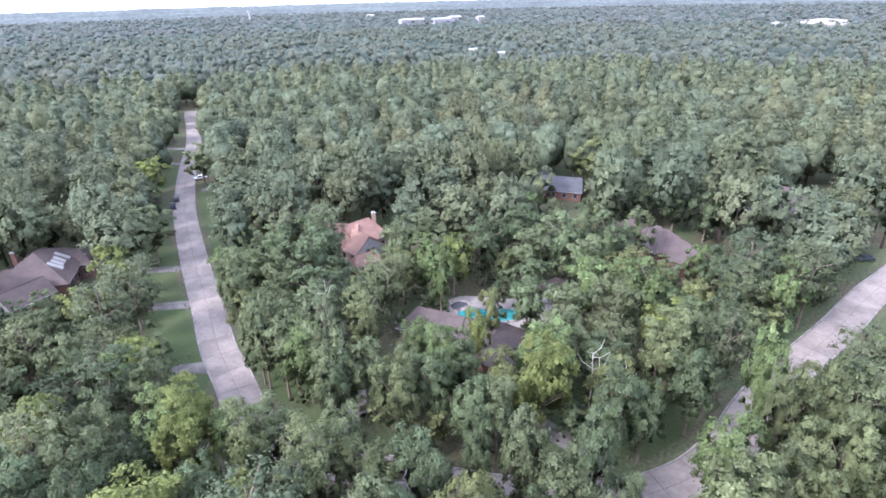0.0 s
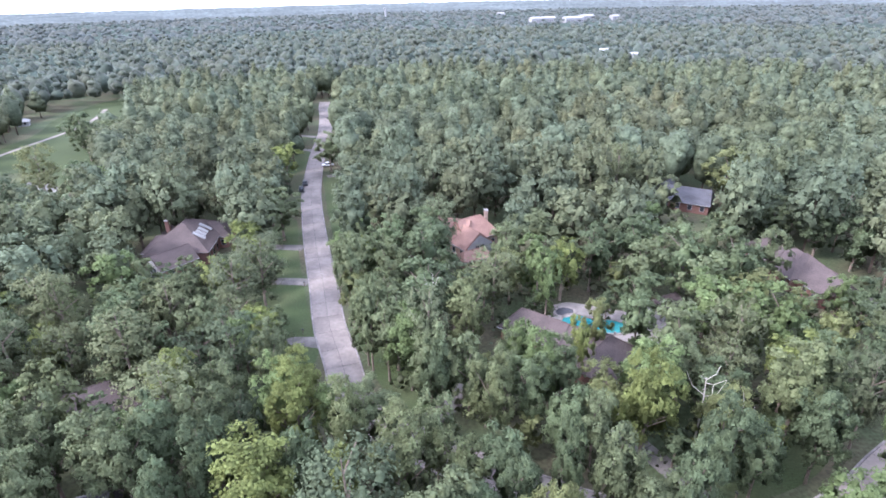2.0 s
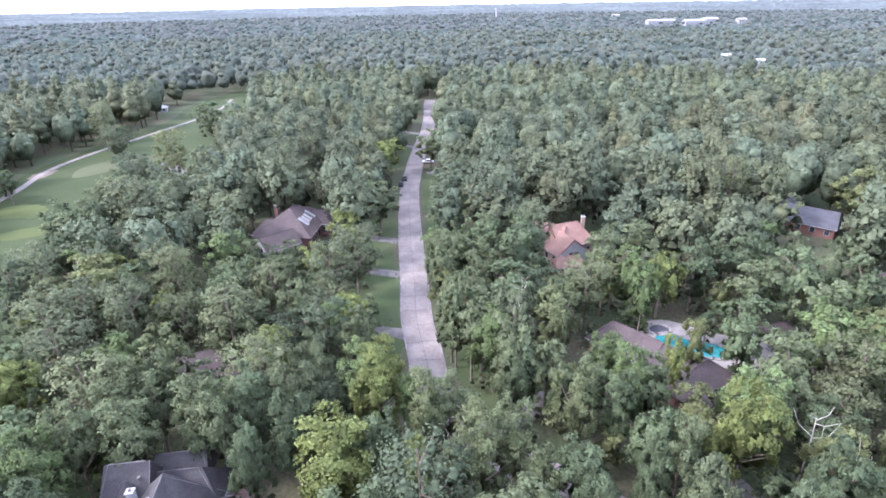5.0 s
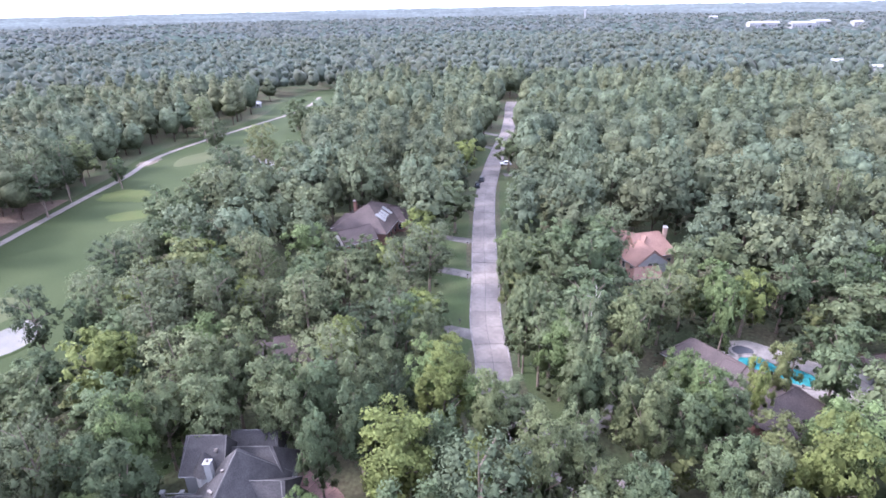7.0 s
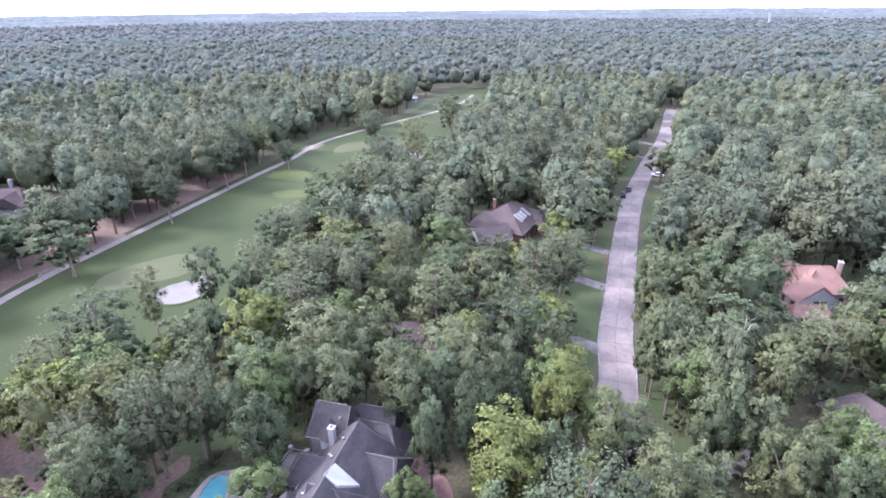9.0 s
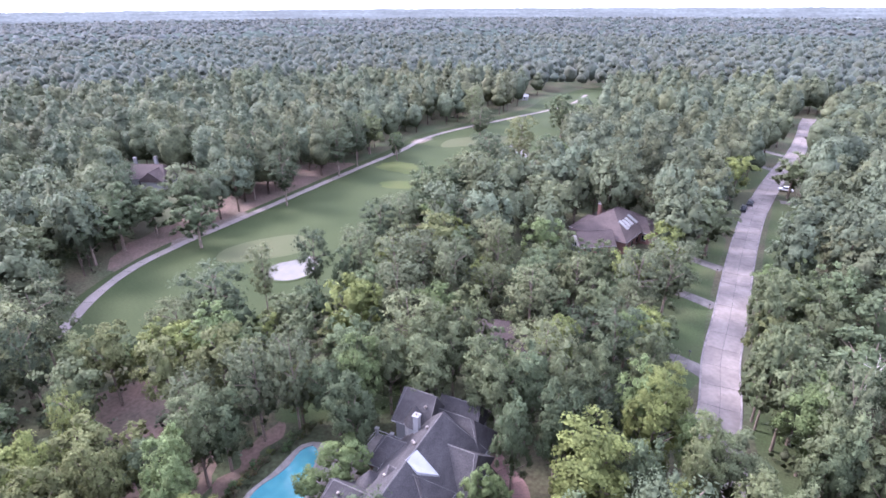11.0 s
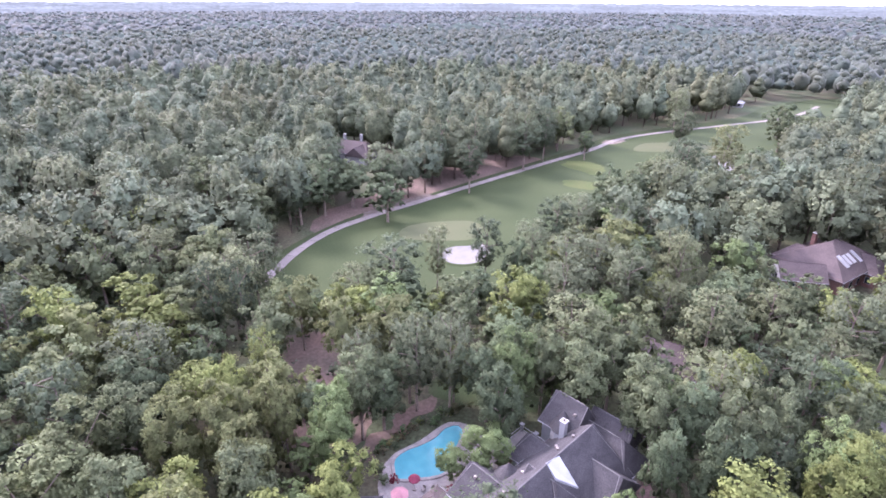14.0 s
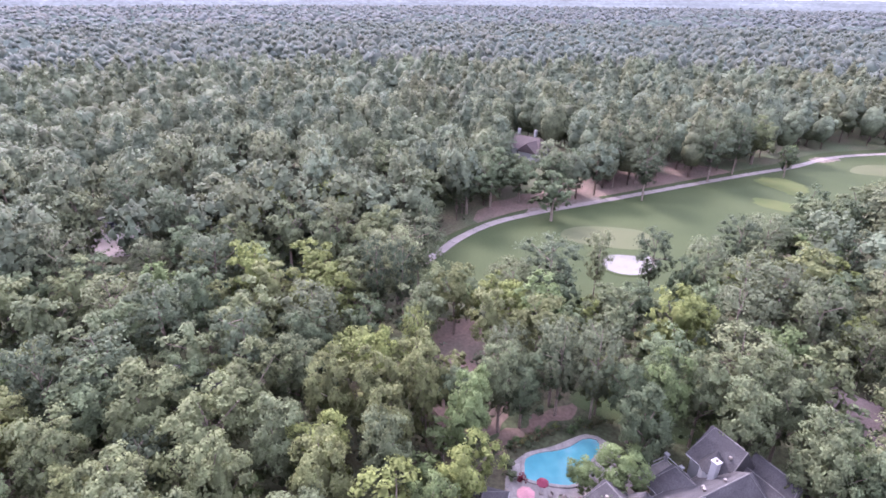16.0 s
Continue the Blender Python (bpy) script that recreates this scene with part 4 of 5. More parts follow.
def woods(name, spots, blob_count, per, size, material, label, variants=6, trunks=True, spread_to=1.0, heart=0.85, body=0.64, up=0.1, puffs=None, tone=1.0):
    """A stretch of wood in one mesh of leaf sprays and trunks. Spots: x, y, height, radius and three random numbers."""
    rg = np.random.default_rng(len(spots))
    kinds = []
    for k in range(variants):
        kind = "P" if k % 4 == 3 or k == variants - 1 else "B"
        blobs = crown_blobs(kind, 18, 5, max(4, blob_count), rg)
        blobs[:, 3] *= spread_to
        if k % 2 == 0:
            blobs[:, 2] = 18 - (18 - blobs[:, 2]) * 1.15
        mid = np.array([0, 0, 10.2])
        pieces = []
        if kind == "B":
            v, nn, ff = core_of(18, 5, 6 if per else 4, 3, rg, body)
            pieces.append((v, unit(nn + (0, 0, up)), ff))
        if blob_count:
            pieces.append(masses_of(blobs, 4, 2, heart if kind == "B" else heart * 0.8, rg, mid, 0.95, up))
        if per and not puffs:
            c, n, shade = leaf_points(kind, blobs, per, rg, mid, 0.95)
            pieces.append((cards(c, n, size, rg, 0.7), spread(shade + (0, 0, up), rg, 0.08), quads(len(c))))
        v, nn, ff = puff_crown(kind, *puffs, per, size, rg, up) if puffs else joined(*pieces)
        if trunks:
            w = 0.3
            t = np.array([(-w, 0, 0), (w, 0, 0), (w * 0.4, 0, 12), (-w * 0.4, 0, 12), (0, -w, 0), (0, w, 0), (0, w * 0.4, 12), (0, -w * 0.4, 12)])
            ff = np.concatenate([ff, quads(2) + len(v)])
            v, nn = np.concatenate([v, t]), np.concatenate([nn, np.tile([(0.3, -0.9, 0.1)], (8, 1))])
        kinds.append((v, nn, ff))
    Fs, count = [], 0
    V, N, T = [], [], []
    for x, y, h, r, a, b, c in spots:
        pick = int(a * variants) % variants
        if c > 0.72:                 # the tallest are narrow pines
            pick, r = (3 if a < 0.5 else variants - 1), r * 0.72
        m, nn, ff = kinds[pick]
        Fs.append(ff + count)
        count += len(m)
        th = b * 6.283
        ca, sa = math.cos(th), math.sin(th)
        V.append(np.stack([(m[:, 0] * ca - m[:, 1] * sa) * r / 5 + x, (m[:, 0] * sa + m[:, 1] * ca) * r / 5 + y, m[:, 2] * h / 18], 1))
        N.append(np.stack([nn[:, 0] * ca - nn[:, 1] * sa, nn[:, 0] * sa + nn[:, 1] * ca, nn[:, 2]], 1))
        stand = 0.5 + 0.5 * noise.noise(Vector((x * 0.012, y * 0.012, 3)))
        # tone per tree, spread widened to imitate lit and shaded crowns
        k = 0.66 + (0.36 if trunks else 0.26) * (0.5 + 0.5 * noise.noise(Vector((x * 0.025, y * 0.025, 9)))) + (0.34 if trunks else 0.1) * ((a * 7.13) % 1)
        k *= tone
        hue = (b * 5.7) % 1
        t = np.tile([(k * (0.92 + 0.26 * hue * stand), k, k * (0.99 - 0.15 * hue), 1)], (len(m), 1))
        if trunks:
            t[-8:] = (1.1, 0.75, 0.95, 1)
        T.append(t)
    V, N, T = np.concatenate(V), np.concatenate(N), np.concatenate(T)
    Fs = np.concatenate(Fs)
    me = big_mesh(name, V, Fs, material, N)
    at = me.color_attributes.new("tint", "FLOAT_COLOR", "POINT")
    at.data.foreach_set("color", T.astype(np.float32).ravel())
    print(name, len(spots), "trees", 2 * len(Fs), "triangles")
    return tagged(new(name, me), label, "wood", kind="stuff")


def stand_of(lo, hi, cell, seed, low, high, r_low, r_high, view=VIEW):
    out = []
    for x, y, d, rng in fill(lo, hi, cell, seed, view):
        a, b, c, e = rng.random(), rng.random(), rng.random(), rng.random()
        grown = 0.5 + 0.5 * noise.noise(Vector((x * 0.02, y * 0.02, 1.5)))
        h, r = low + (high - low) * (0.8 * c + 0.35 * grown), r_low + (r_high - r_low) * (0.25 * e + 0.75 * c * c)
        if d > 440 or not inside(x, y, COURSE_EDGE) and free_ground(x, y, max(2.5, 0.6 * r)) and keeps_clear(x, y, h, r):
            out.append((x, y, h, r, a, b, c))
    return out


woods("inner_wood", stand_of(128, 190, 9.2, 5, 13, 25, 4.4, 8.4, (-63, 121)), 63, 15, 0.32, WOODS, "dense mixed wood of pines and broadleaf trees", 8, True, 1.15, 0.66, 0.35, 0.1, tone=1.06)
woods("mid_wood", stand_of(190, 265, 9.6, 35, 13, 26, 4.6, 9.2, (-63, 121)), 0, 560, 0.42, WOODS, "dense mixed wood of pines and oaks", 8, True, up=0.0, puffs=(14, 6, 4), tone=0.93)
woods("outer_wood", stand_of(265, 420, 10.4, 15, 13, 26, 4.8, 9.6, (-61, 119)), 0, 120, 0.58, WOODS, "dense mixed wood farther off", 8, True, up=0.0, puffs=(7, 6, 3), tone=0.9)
woods("far_wood", stand_of(420, 900, 12.6, 6, 13, 25, 5.2, 9.8, (-59, 117)), 0, 14, 0.95, HAZED_FARWOODS, "distant dense mixed wood", 10, False, up=0.1, puffs=(2, 6, 3))
woods("distant_wood", stand_of(900, 1900, 21, 7, 14, 26, 9, 15, (-58, 116)), 0, 0, 3.6, HAZED_DISTANT, "far wooded plain", 8, False, up=0.2, puffs=(0, 6, 3))
woods("undergrowth", stand_of(26, 150, 4.8, 8, 2.2, 4.8, 1.8, 2.9), 5, 6, 0.4, WOODS, "dense low undergrowth beneath the trees", 6, False, 1.5, 0.5, 0.3)


def canopy(name, r0, r1, rings, a0, a1, steps, label, material, low=10.0, rough=8.0):
    """The far roof of the wood, a rough sheet of crowns."""
    r = np.geomspace(r0, r1, rings)
    a = np.radians(np.linspace(a0, a1, steps))
    R, A = np.meshgrid(r, a, indexing="ij")
    rg = np.random.default_rng(8)
    X, Y = -np.sin(A) * R, np.cos(A) * R
    Z = low + rg.uniform(0, rough, R.shape) + 3 * np.sin(X * 0.013) * np.cos(Y * 0.011)
    Z[0] = 2
    X += rg.uniform(-1.5, 1.5, R.shape)
    idx = np.arange(rings * steps).reshape(rings, steps)
    f = np.stack([idx[:-1, :-1], idx[1:, :-1], idx[1:, 1:], idx[:-1, 1:]], -1).reshape(-1, 4)
    me = big_mesh(name, np.stack([X, Y, Z], -1).reshape(-1, 3), f, material)
    at = me.color_attributes.new("tint", "FLOAT_COLOR", "POINT")
    k = rg.uniform(0.7, 1.25, R.size)
    at.data.foreach_set("color", np.stack([k, k, k, np.ones_like(k)], 1).astype(np.float32).ravel())
    return tagged(new(name, me), label, "wood", kind="stuff")


# two sheets added below the crown tops so shaded gaps look paler, as through haze
canopy("far_understorey", 520, 930, 70, -59.5, 117.5, 700, "added sheet lightening the dark gaps of the distant wood", GAPSHEET, 9.5, 5.0)
canopy("distant_understorey", 900, 1900, 50, -59, 117, 600, "added sheet lightening the dark gaps of the far wooded plain", GAPSHEET, 10.5, 6.0)
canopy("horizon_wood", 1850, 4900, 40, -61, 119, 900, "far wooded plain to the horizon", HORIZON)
woods("rear_wood", stand_of(16, 330, 12.0, 25, 12, 22, 5.5, 8.8, (VIEW[1], 360 + VIEW[0])), 12, 5, 0.7, WOODS, "dense wood behind the viewpoint", 8, True, 1.2, 0.72, 0.55)
woods("rear_undergrowth", stand_of(4, 28, 5.0, 26, 3, 6, 2.2, 3.0, (-180, 180)), 5, 8, 0.6, WOODS, "low bushes in the clearing below", 4, False, 1.4)
canopy("rear_far_wood", 320, 4900, 60, VIEW[1], 360 + VIEW[0], 420, "wooded plain behind the viewpoint", HAZED_FARWOODS)


# ---- houses ----
ROOF_GREY = mat("grey_shingle", (0.05, 0.047, 0.049), 0.85, spec=0.2, vary=0.35, scale=0.35, fine=5, second=(0.034, 0.032, 0.034), stretch=(1, 1, 2.5))
ROOF_BROWN = mat("brown_shingle", (0.07, 0.055, 0.054), 0.85, spec=0.15, vary=0.3, scale=0.35, fine=5, second=(0.056, 0.045, 0.044), stretch=(1, 1, 2.5))
ROOF_ORANGE = mat("clay_shingle", (0.2, 0.122, 0.1), 0.85, spec=0.15, vary=0.2, scale=0.35, fine=5, second=(0.165, 0.1, 0.083), stretch=(1, 1, 2.5))
ROOF_SLATE = mat("slate_shingle", (0.055, 0.055, 0.066), 0.85, vary=0.2, scale=0.3, fine=5, stretch=(1, 1, 2.5))
WHITE = mat("white_paint", (0.2, 0.2, 0.205), 0.6, vary=0.06, scale=0.6, second=(0.23, 0.23, 0.235))
MEMBRANE = mat("pale_roof_membrane", (0.3, 0.305, 0.315), 0.7, spec=0.2, vary=0.05, scale=0.8, fine=6, second=(0.27, 0.275, 0.285))
RIDGE = mat("ridge_shingle", (0.11, 0.104, 0.104), 0.85, spec=0.2, vary=0.2, fine=5)
BRICK = mat("red_brick", (0.115, 0.062, 0.054), 0.85, spec=0.2, vary=0.25, scale=0.5, fine=8, second=(0.13, 0.072, 0.06))
STUCCO = mat("tan_brick", (0.28, 0.2, 0.165), 0.85, vary=0.15, scale=0.5, fine=8)
GLASS = mat("window_glass", (0.03, 0.035, 0.045), 0.08, vary=0.1, bump=0)
METAL = mat("vent_metal", (0.25, 0.22, 0.2), 0.45, 0.7, vary=0.2)
PATIO = mat("patio_stone", (0.2, 0.18, 0.17), 0.85, vary=0.18, scale=0.6, fine=3, second=(0.15, 0.135, 0.128), per_object=0.15)
WATER = mat("pool_water", (0.075, 0.25, 0.275), 0.08, vary=0.05, scale=0.5, fine=2.0, second=(0.055, 0.215, 0.25), bump=0.05)
TEAL = mat("deep_pool_water", (0.036, 0.2, 0.21), 0.06, vary=0.04, scale=0.5, fine=2.0, bump=0.05)
MAROON = mat("maroon_canvas", (0.16, 0.02, 0.045), 0.85, vary=0.1)
PINK = mat("faded_pink_canvas", (0.34, 0.16, 0.18), 0.85, vary=0.08)
PAVER = mat("brick_paver", (0.19, 0.115, 0.105), 0.9, vary=0.2, scale=0.4, fine=4, per_object=0.2)


def roof(bm, x, y, rot, length, width, eave, rise, hip_a, hip_b, over=0.5, thick=0.18):
    """A pitched roof whose ridge runs along its length; hip_a and hip_b are how far the ridge stops short of each end (0: gable)."""
    L, W = length / 2 + over, width / 2 + over
    c, s = math.cos(radians(rot)), math.sin(radians(rot))

    def at(px, py, pz):
        return bm.verts.new((x + px * c - py * s, y + px * s + py * c, pz))
    low = eave - rise * over / (width / 2)
    ha, hb = (hip_a + (over if hip_a == 0 else 0) - over), (hip_b + (over if hip_b == 0 else 0) - over)
    ra, rb = -L + max(0, ha + over) if hip_a else -L, L - max(0, hb + over) if hip_b else L
    top = [at(-L, -W, low), at(L, -W, low), at(L, W, low), at(-L, W, low), at(ra, 0, eave + rise), at(rb, 0, eave + rise)]
    bot = [at(-L, -W, low - thick), at(L, -W, low - thick), at(L, W, low - thick), at(-L, W, low - thick)]
    a, b, d, e, p, q = top
    bm.faces.new((a, b, q, p))
    bm.faces.new((d, e, p, q))
    bm.faces.new((b, d, q))
    bm.faces.new((e, a, p))
    for i in range(4):
        j = (i + 1) % 4
        bm.faces.new((bot[i], bot[j], top[j], top[i]))
    bm.faces.new(bot[::-1])
    return bm


def house(name, label, x, y, rot, wings, wall, cover, trim=WHITE):
    """Wings: x, y, turn, length, width, eave, rise, hip_a, hip_b in the house's own axes."""
    root = thing(name, label, "house", pose(x, y, 0, 0, 0, rot))
    for wx, wy, wr, ln, wd, ev, rs, ha, hb in wings:
        w = part("wall", box(bmesh.new(), wx, wy, 0, ln - 0.1, wd - 0.1, ev + 0.02, wr), wall, root)
        part("roof", roof(bmesh.new(), wx, wy, wr, ln, wd, ev, rs, ha, hb), cover, root)
        c, s = math.cos(radians(wr)), math.sin(radians(wr))
        for side in (-1, 1):
            gy = side * (wd / 2 + 0.52)
            part("gutter", box(bmesh.new(), wx - gy * s, wy + gy * c, ev - rs * 0.5 / (wd / 2) - 0.2, ln + 1.0, 0.1, 0.16, wr), trim, root)
        bm = bmesh.new()
        tops = (-ln / 2 + ha, ln / 2 - hb)
        px0, px1 = wx + tops[0] * c, wx + tops[1] * c
        py0, py1 = wy + tops[0] * s, wy + tops[1] * s
        tube(bm, (px0, py0, ev + rs + 0.01), (px1, py1, ev + rs + 0.01), 0.09, 0.09, 5)
        L, W, low = ln / 2 + 0.5, wd / 2 + 0.5, ev - rs * 0.5 / (wd / 2)
        for end, hip in ((-1, ha), (1, hb)):
            tip = end * (ln / 2 - hip if hip else L)
            for side in (-1, 1):
                ex, ey = end * L, side * W
                tube(bm, (wx + tip * c, wy + tip * s, ev + rs), (wx + ex * c - ey * s, wy + ex * s + ey * c, low), 0.07, 0.07, 5)
        part("ridge_cap", bm, RIDGE if cover is ROOF_GREY else cover, root)
        n = max(1, int(ln / 3.2))
        for side in (-1, 1):
            for i in range(n):
                ox, oy = (i + 0.5) / n * ln - ln / 2, side * (wd / 2 - 0.04)
                window(wx + ox * c - oy * s, wy + ox * s + oy * c, 0.9, 1.1, min(1.5, ev - 1.4), wr + (0 if side < 0 else 180), root, trim)
    return root


def window(x, y, z, w, h, rot, root, trim):
    fr = part("window", box(bmesh.new(), x, y, z, w + 0.2, 0.1, h + 0.2, rot), trim, root)
    c, s = math.cos(radians(rot)), math.sin(radians(rot))
    part("pane", box(bmesh.new(), x + s * 0.03, y - c * 0.03, z + 0.1, w, 0.1, h, rot), GLASS, fr)


def chimney(root, x, y, z, h, material, w=0.9, d=1.2):
    st = part("chimney", box(bmesh.new(), x, y, z, w, d, h), material, root)
    part("chimney_cap", box(bmesh.new(), x, y, z + h, w + 0.2, d + 0.2, 0.16), WHITE, st)
    bm = bmesh.new()
    tube(bm, (x, y, z + h + 0.1), (x, y, z + h + 0.5), 0.18, 0.16, 8)
    part("flue", bm, METAL, st)


def vents(root, spots):
    for x, y, z in spots:
        bm = bmesh.new()
        tube(bm, (x, y, z - 0.3), (x, y, z + 0.25), 0.09, 0.09, 7)
        tube(bm, (x, y, z + 0.2), (x, y, z + 0.4), 0.26, 0.2, 8)
        part("roof_vent", bm, METAL, root)


def cone_roof(root, x, y, r, z0, z1, material, wall, sides=10):
    bm = bmesh.new()
    tube(bm, (x, y, 0), (x, y, z0), r * 0.88, r * 0.88, sides)
    part("turret_wall", bm, wall, root)
    bm = bmesh.new()
    tube(bm, (x, y, z0), (x, y, z1), r, 0.04, sides)
    part("turret_roof", bm, material, root)


def gable_panel(root, wx, wy, rot, out, half, eave, rise, material, label=""):
    """A painted wall filling the end of a gable, with its window."""
    c, s = math.cos(radians(rot)), math.sin(radians(rot))
    bm = bmesh.new()

    def at(px, py, pz):
        return bm.verts.new((wx + px * c - py * s, wy + px * s + py * c, pz))
    rings = [[at(o, -half, 0.6), at(o, half, 0.6), at(o, half, eave), at(o, 0, eave + rise * 0.86), at(o, -half, eave)] for o in (out - 0.15, out)]
    for k in range(5):
        bm.faces.new((rings[0][k], rings[0][(k + 1) % 5], rings[1][(k + 1) % 5], rings[1][k]))
    bm.faces.new(rings[1])
    bm.faces.new(rings[0][::-1])
    wall = part("gable_wall", bm, material, root, label)
    for o in (-0.75, 0.75):
        part("window", box(bmesh.new(), wx + (out + 0.02) * c - o * s, wy + (out + 0.02) * s + o * c, eave - 1.5, 0.08, 1.2, 1.5, rot), GLASS, wall)


grey = house("house", "large white-walled house with steep grey shingle roofs and turrets", -36.9, 40.4, 11.8, [
    (0, -1.5, 90, 21.0, 11.0, 4.2, 5.6, 2.0, 1.8),
    (3.2, 4.4, 0, 7.4, 7.8, 4.0, 3.5, 0, 0.7),
    (-5.2, 9.8, 0, 5.0, 5.0, 6.5, 3.5, 0.6, 0),
    (-4.6, -6.6, 0, 9.2, 6.4, 3.4, 3.0, 0.6, 0),
    (-4.0, 3.4, 0, 8.0, 5.0, 3.6, 2.5, 1.1, 0),
    (1.6, 10.5, 0, 7.6, 5.6, 4.0, 3.3, 0, 2.5),
    (0.3, 13.4, 0, 6.0, 5.0, 5.0, 2.6, 0, 0.5),
    (1.9, -3.2, 0, 7.4, 6.6, 4.4, 4.2, 0, 4.2)], WHITE, ROOF_GREY)
chimney(grey, -3.3, 5.8, 3.0, 6.2, WHITE, 0.8, 0.8)
cone_roof(grey, -4.6, 7.7, 1.8, 6.2, 9.1, ROOF_GREY, WHITE, 14)
cone_roof(grey, -5.3, -3.2, 2.1, 4.0, 6.4, ROOF_GREY, WHITE, 14)
vents(grey, [(-0.9, 4.4, 8.95), (-1.1, 1.2, 8.75), (-1.9, 2.2, 7.9), (-1.7, -8.6, 8.1), (-7.2, -7.6, 5.5), (-2.6, -3.9, 7.2), (-3.4, 8.6, 8.3)])
bm = bmesh.new()
vs = [bm.verts.new(p) for p in ((-0.15, -2.6, 9.95), (0.25, -0.4, 9.85), (3.3, -0.2, 6.75), (1.5, -2.7, 8.75), (-0.15, -2.6, 9.0), (0.25, -0.4, 9.0), (3.3, -0.2, 6.0), (1.5, -2.7, 7.8))]
for q in ((0, 1, 2, 3), (0, 4, 5, 1), (1, 5, 6, 2), (2, 6, 7, 3), (3, 7, 4, 0), (7, 6, 5, 4)):
    bm.faces.new([vs[i] for i in q])
part("roof_panel", bm, MEMBRANE, grey, "pale flat roof panel beside the ridge")
gable_panel(grey, -5.2, 9.8, 180, 2.62, 2.4, 6.3, 2.9, WHITE)
# raised deck with white posts and rails
deck = thing("deck", "raised grey deck with white posts and rails behind the house", "deck", pose(-45.5, 42.9, 0, 0, 0, 11.8))
part("deck_floor", box(bmesh.new(), 0, 0, 2.3, 5.5, 4.2, 0.2), PATIO, deck)
for px, py in ((-2.6, -2), (-2.6, 2), (2.6, 2), (0, 2), (2.6, -2)):
    p = part("post", box(bmesh.new(), px, py, 0, 0.35, 0.35, 3.6), WHITE, deck)
    part("post_cap", box(bmesh.new(), px, py, 3.6, 0.6, 0.6, 0.25), WHITE, p)
for x0, y0, x1, y1 in ((-2.6, -2, -2.6, 2), (-2.6, 2, 0, 2), (0, 2, 2.6, 2)):
    bm = bmesh.new()
    for z in (2.75, 3.4):
        box(bm, (x0 + x1) / 2, (y0 + y1) / 2, z, abs(x1 - x0) + 0.08, abs(y1 - y0) + 0.08, 0.09)
    part("rail", bm, WHITE, deck)


def pool(name, label, pts, water, coping=0.7, spa=None):
    root = thing(name, label, "swimming pool")
    ln = smooth_line(pts, 0.8, True)
    n = len(ln)
    nr = sides_of(np.concatenate([ln, ln[:1]]))[:n]
    if np.cross(np.append(ln[1] - ln[0], 0), np.append(ln.mean(0) - ln[0], 0))[2] > 0:
        nr = -nr
    v, f = [], []
    for o, z in ((0, 0.02), (0, 0.22), (coping, 0.22), (coping + 0.05, 0.02)):
        v += [(p[0] + q[0] * o, p[1] + q[1] * o, z) for p, q in zip(ln, nr)]
    for r in range(3):
        f += [(r * n + i, r * n + (i + 1) % n, (r + 1) * n + (i + 1) % n, (r + 1) * n + i) for i in range(n)]
    ob = new("coping", mesh_of("coping", v, f, PATIO))
    ob.parent = root
    sheet("water", ln, 0.1, water, 0.08, root)
    return root


pool("swimming_pool", "bright turquoise garden pool with pale stone coping", [(-55.5, 26.5), (-53.8, 25.6), (-52.0, 25.2), (-50.9, 27.2), (-49.9, 29.4), (-49.6, 31.4), (-51.2, 33.4), (-53.0, 35.6), (-54.6, 37.8), (-56.5, 38.3), (-57.1, 36.3), (-56.2, 33.9), (-55.9, 31.3), (-56.1, 28.8)], WATER, 0.45)
patio_pts = smooth_line([(-56.7, 27.0), (-55.6, 24.8), (-52.7, 22.3), (-46.9, 21.3), (-42.9, 26.3), (-43.4, 34.4), (-45.9, 41.4), (-50.0, 41.9), (-55.6, 39.9), (-58.1, 37.4), (-57.0, 31.5)], 1.5, True)
tagged(sheet("patio", patio_pts, 0.02, PATIO, 0.015), "pale stone pool patio", "patio", kind="structure")


def umbrella(x, y, material, label, r=1.45, closed=False):
    root = thing("patio_umbrella", label, "umbrella", pose(x, y, 0.02))
    bm = bmesh.new()
    tube(bm, (0, 0, 0), (0, 0, 2.75), 0.035, 0.03, 6)
    part("pole", bm, WHITE, root)
    bm = bmesh.new()
    tube(bm, (0, 0, 0), (0, 0, 0.12), 0.32, 0.28, 8)
    part("base", bm, METAL, root)
    bm = bmesh.new()
    tube(bm, (0, 0, 2.05), (0, 0, 2.62), r, 0.25, 8, False)
    tube(bm, (0, 0, 2.6), (0, 0, 2.72), 0.34, 0.03, 8, False)
    tube(bm, (0, 0, 1.9), (0, 0, 2.05), r * 0.99, r, 8, False)
    part("canopy", bm, material, root)


umbrella(-49.3, 26.3, MAROON, "maroon canvas patio umbrella by the pool", 0.85)
umbrella(-48.1, 23.4, PINK, "faded pink patio umbrella by the pool", 1.25)
umbrella(-45.4, 39.0, PINK, "faded pink patio umbrella near the house", 1.0)


def red_shrub(x, y, h, r):
    root = thing("red_shrub", "dark red leafy shrub on the pool patio", "shrub", pose(x, y, 0.02) @ Matrix.Diagonal((r / 5, r / 5, h / 18, 1)))
    trunk, crown = TREES["Y"][1][:2]
    for name, me in (("stem", trunk), ("foliage", crown)):
        ob = new(name, me)
        ob.parent = root
        ob.color = (1.1, 0.16, 0.42, 1)


for x, y, h, r in ((-45.6, 29.9, 1.9, 0.95), (-51.6, 24.3, 1.7, 0.8), (-47.0, 32.6, 1.2, 0.6)):
    red_shrub(x, y, h, r)


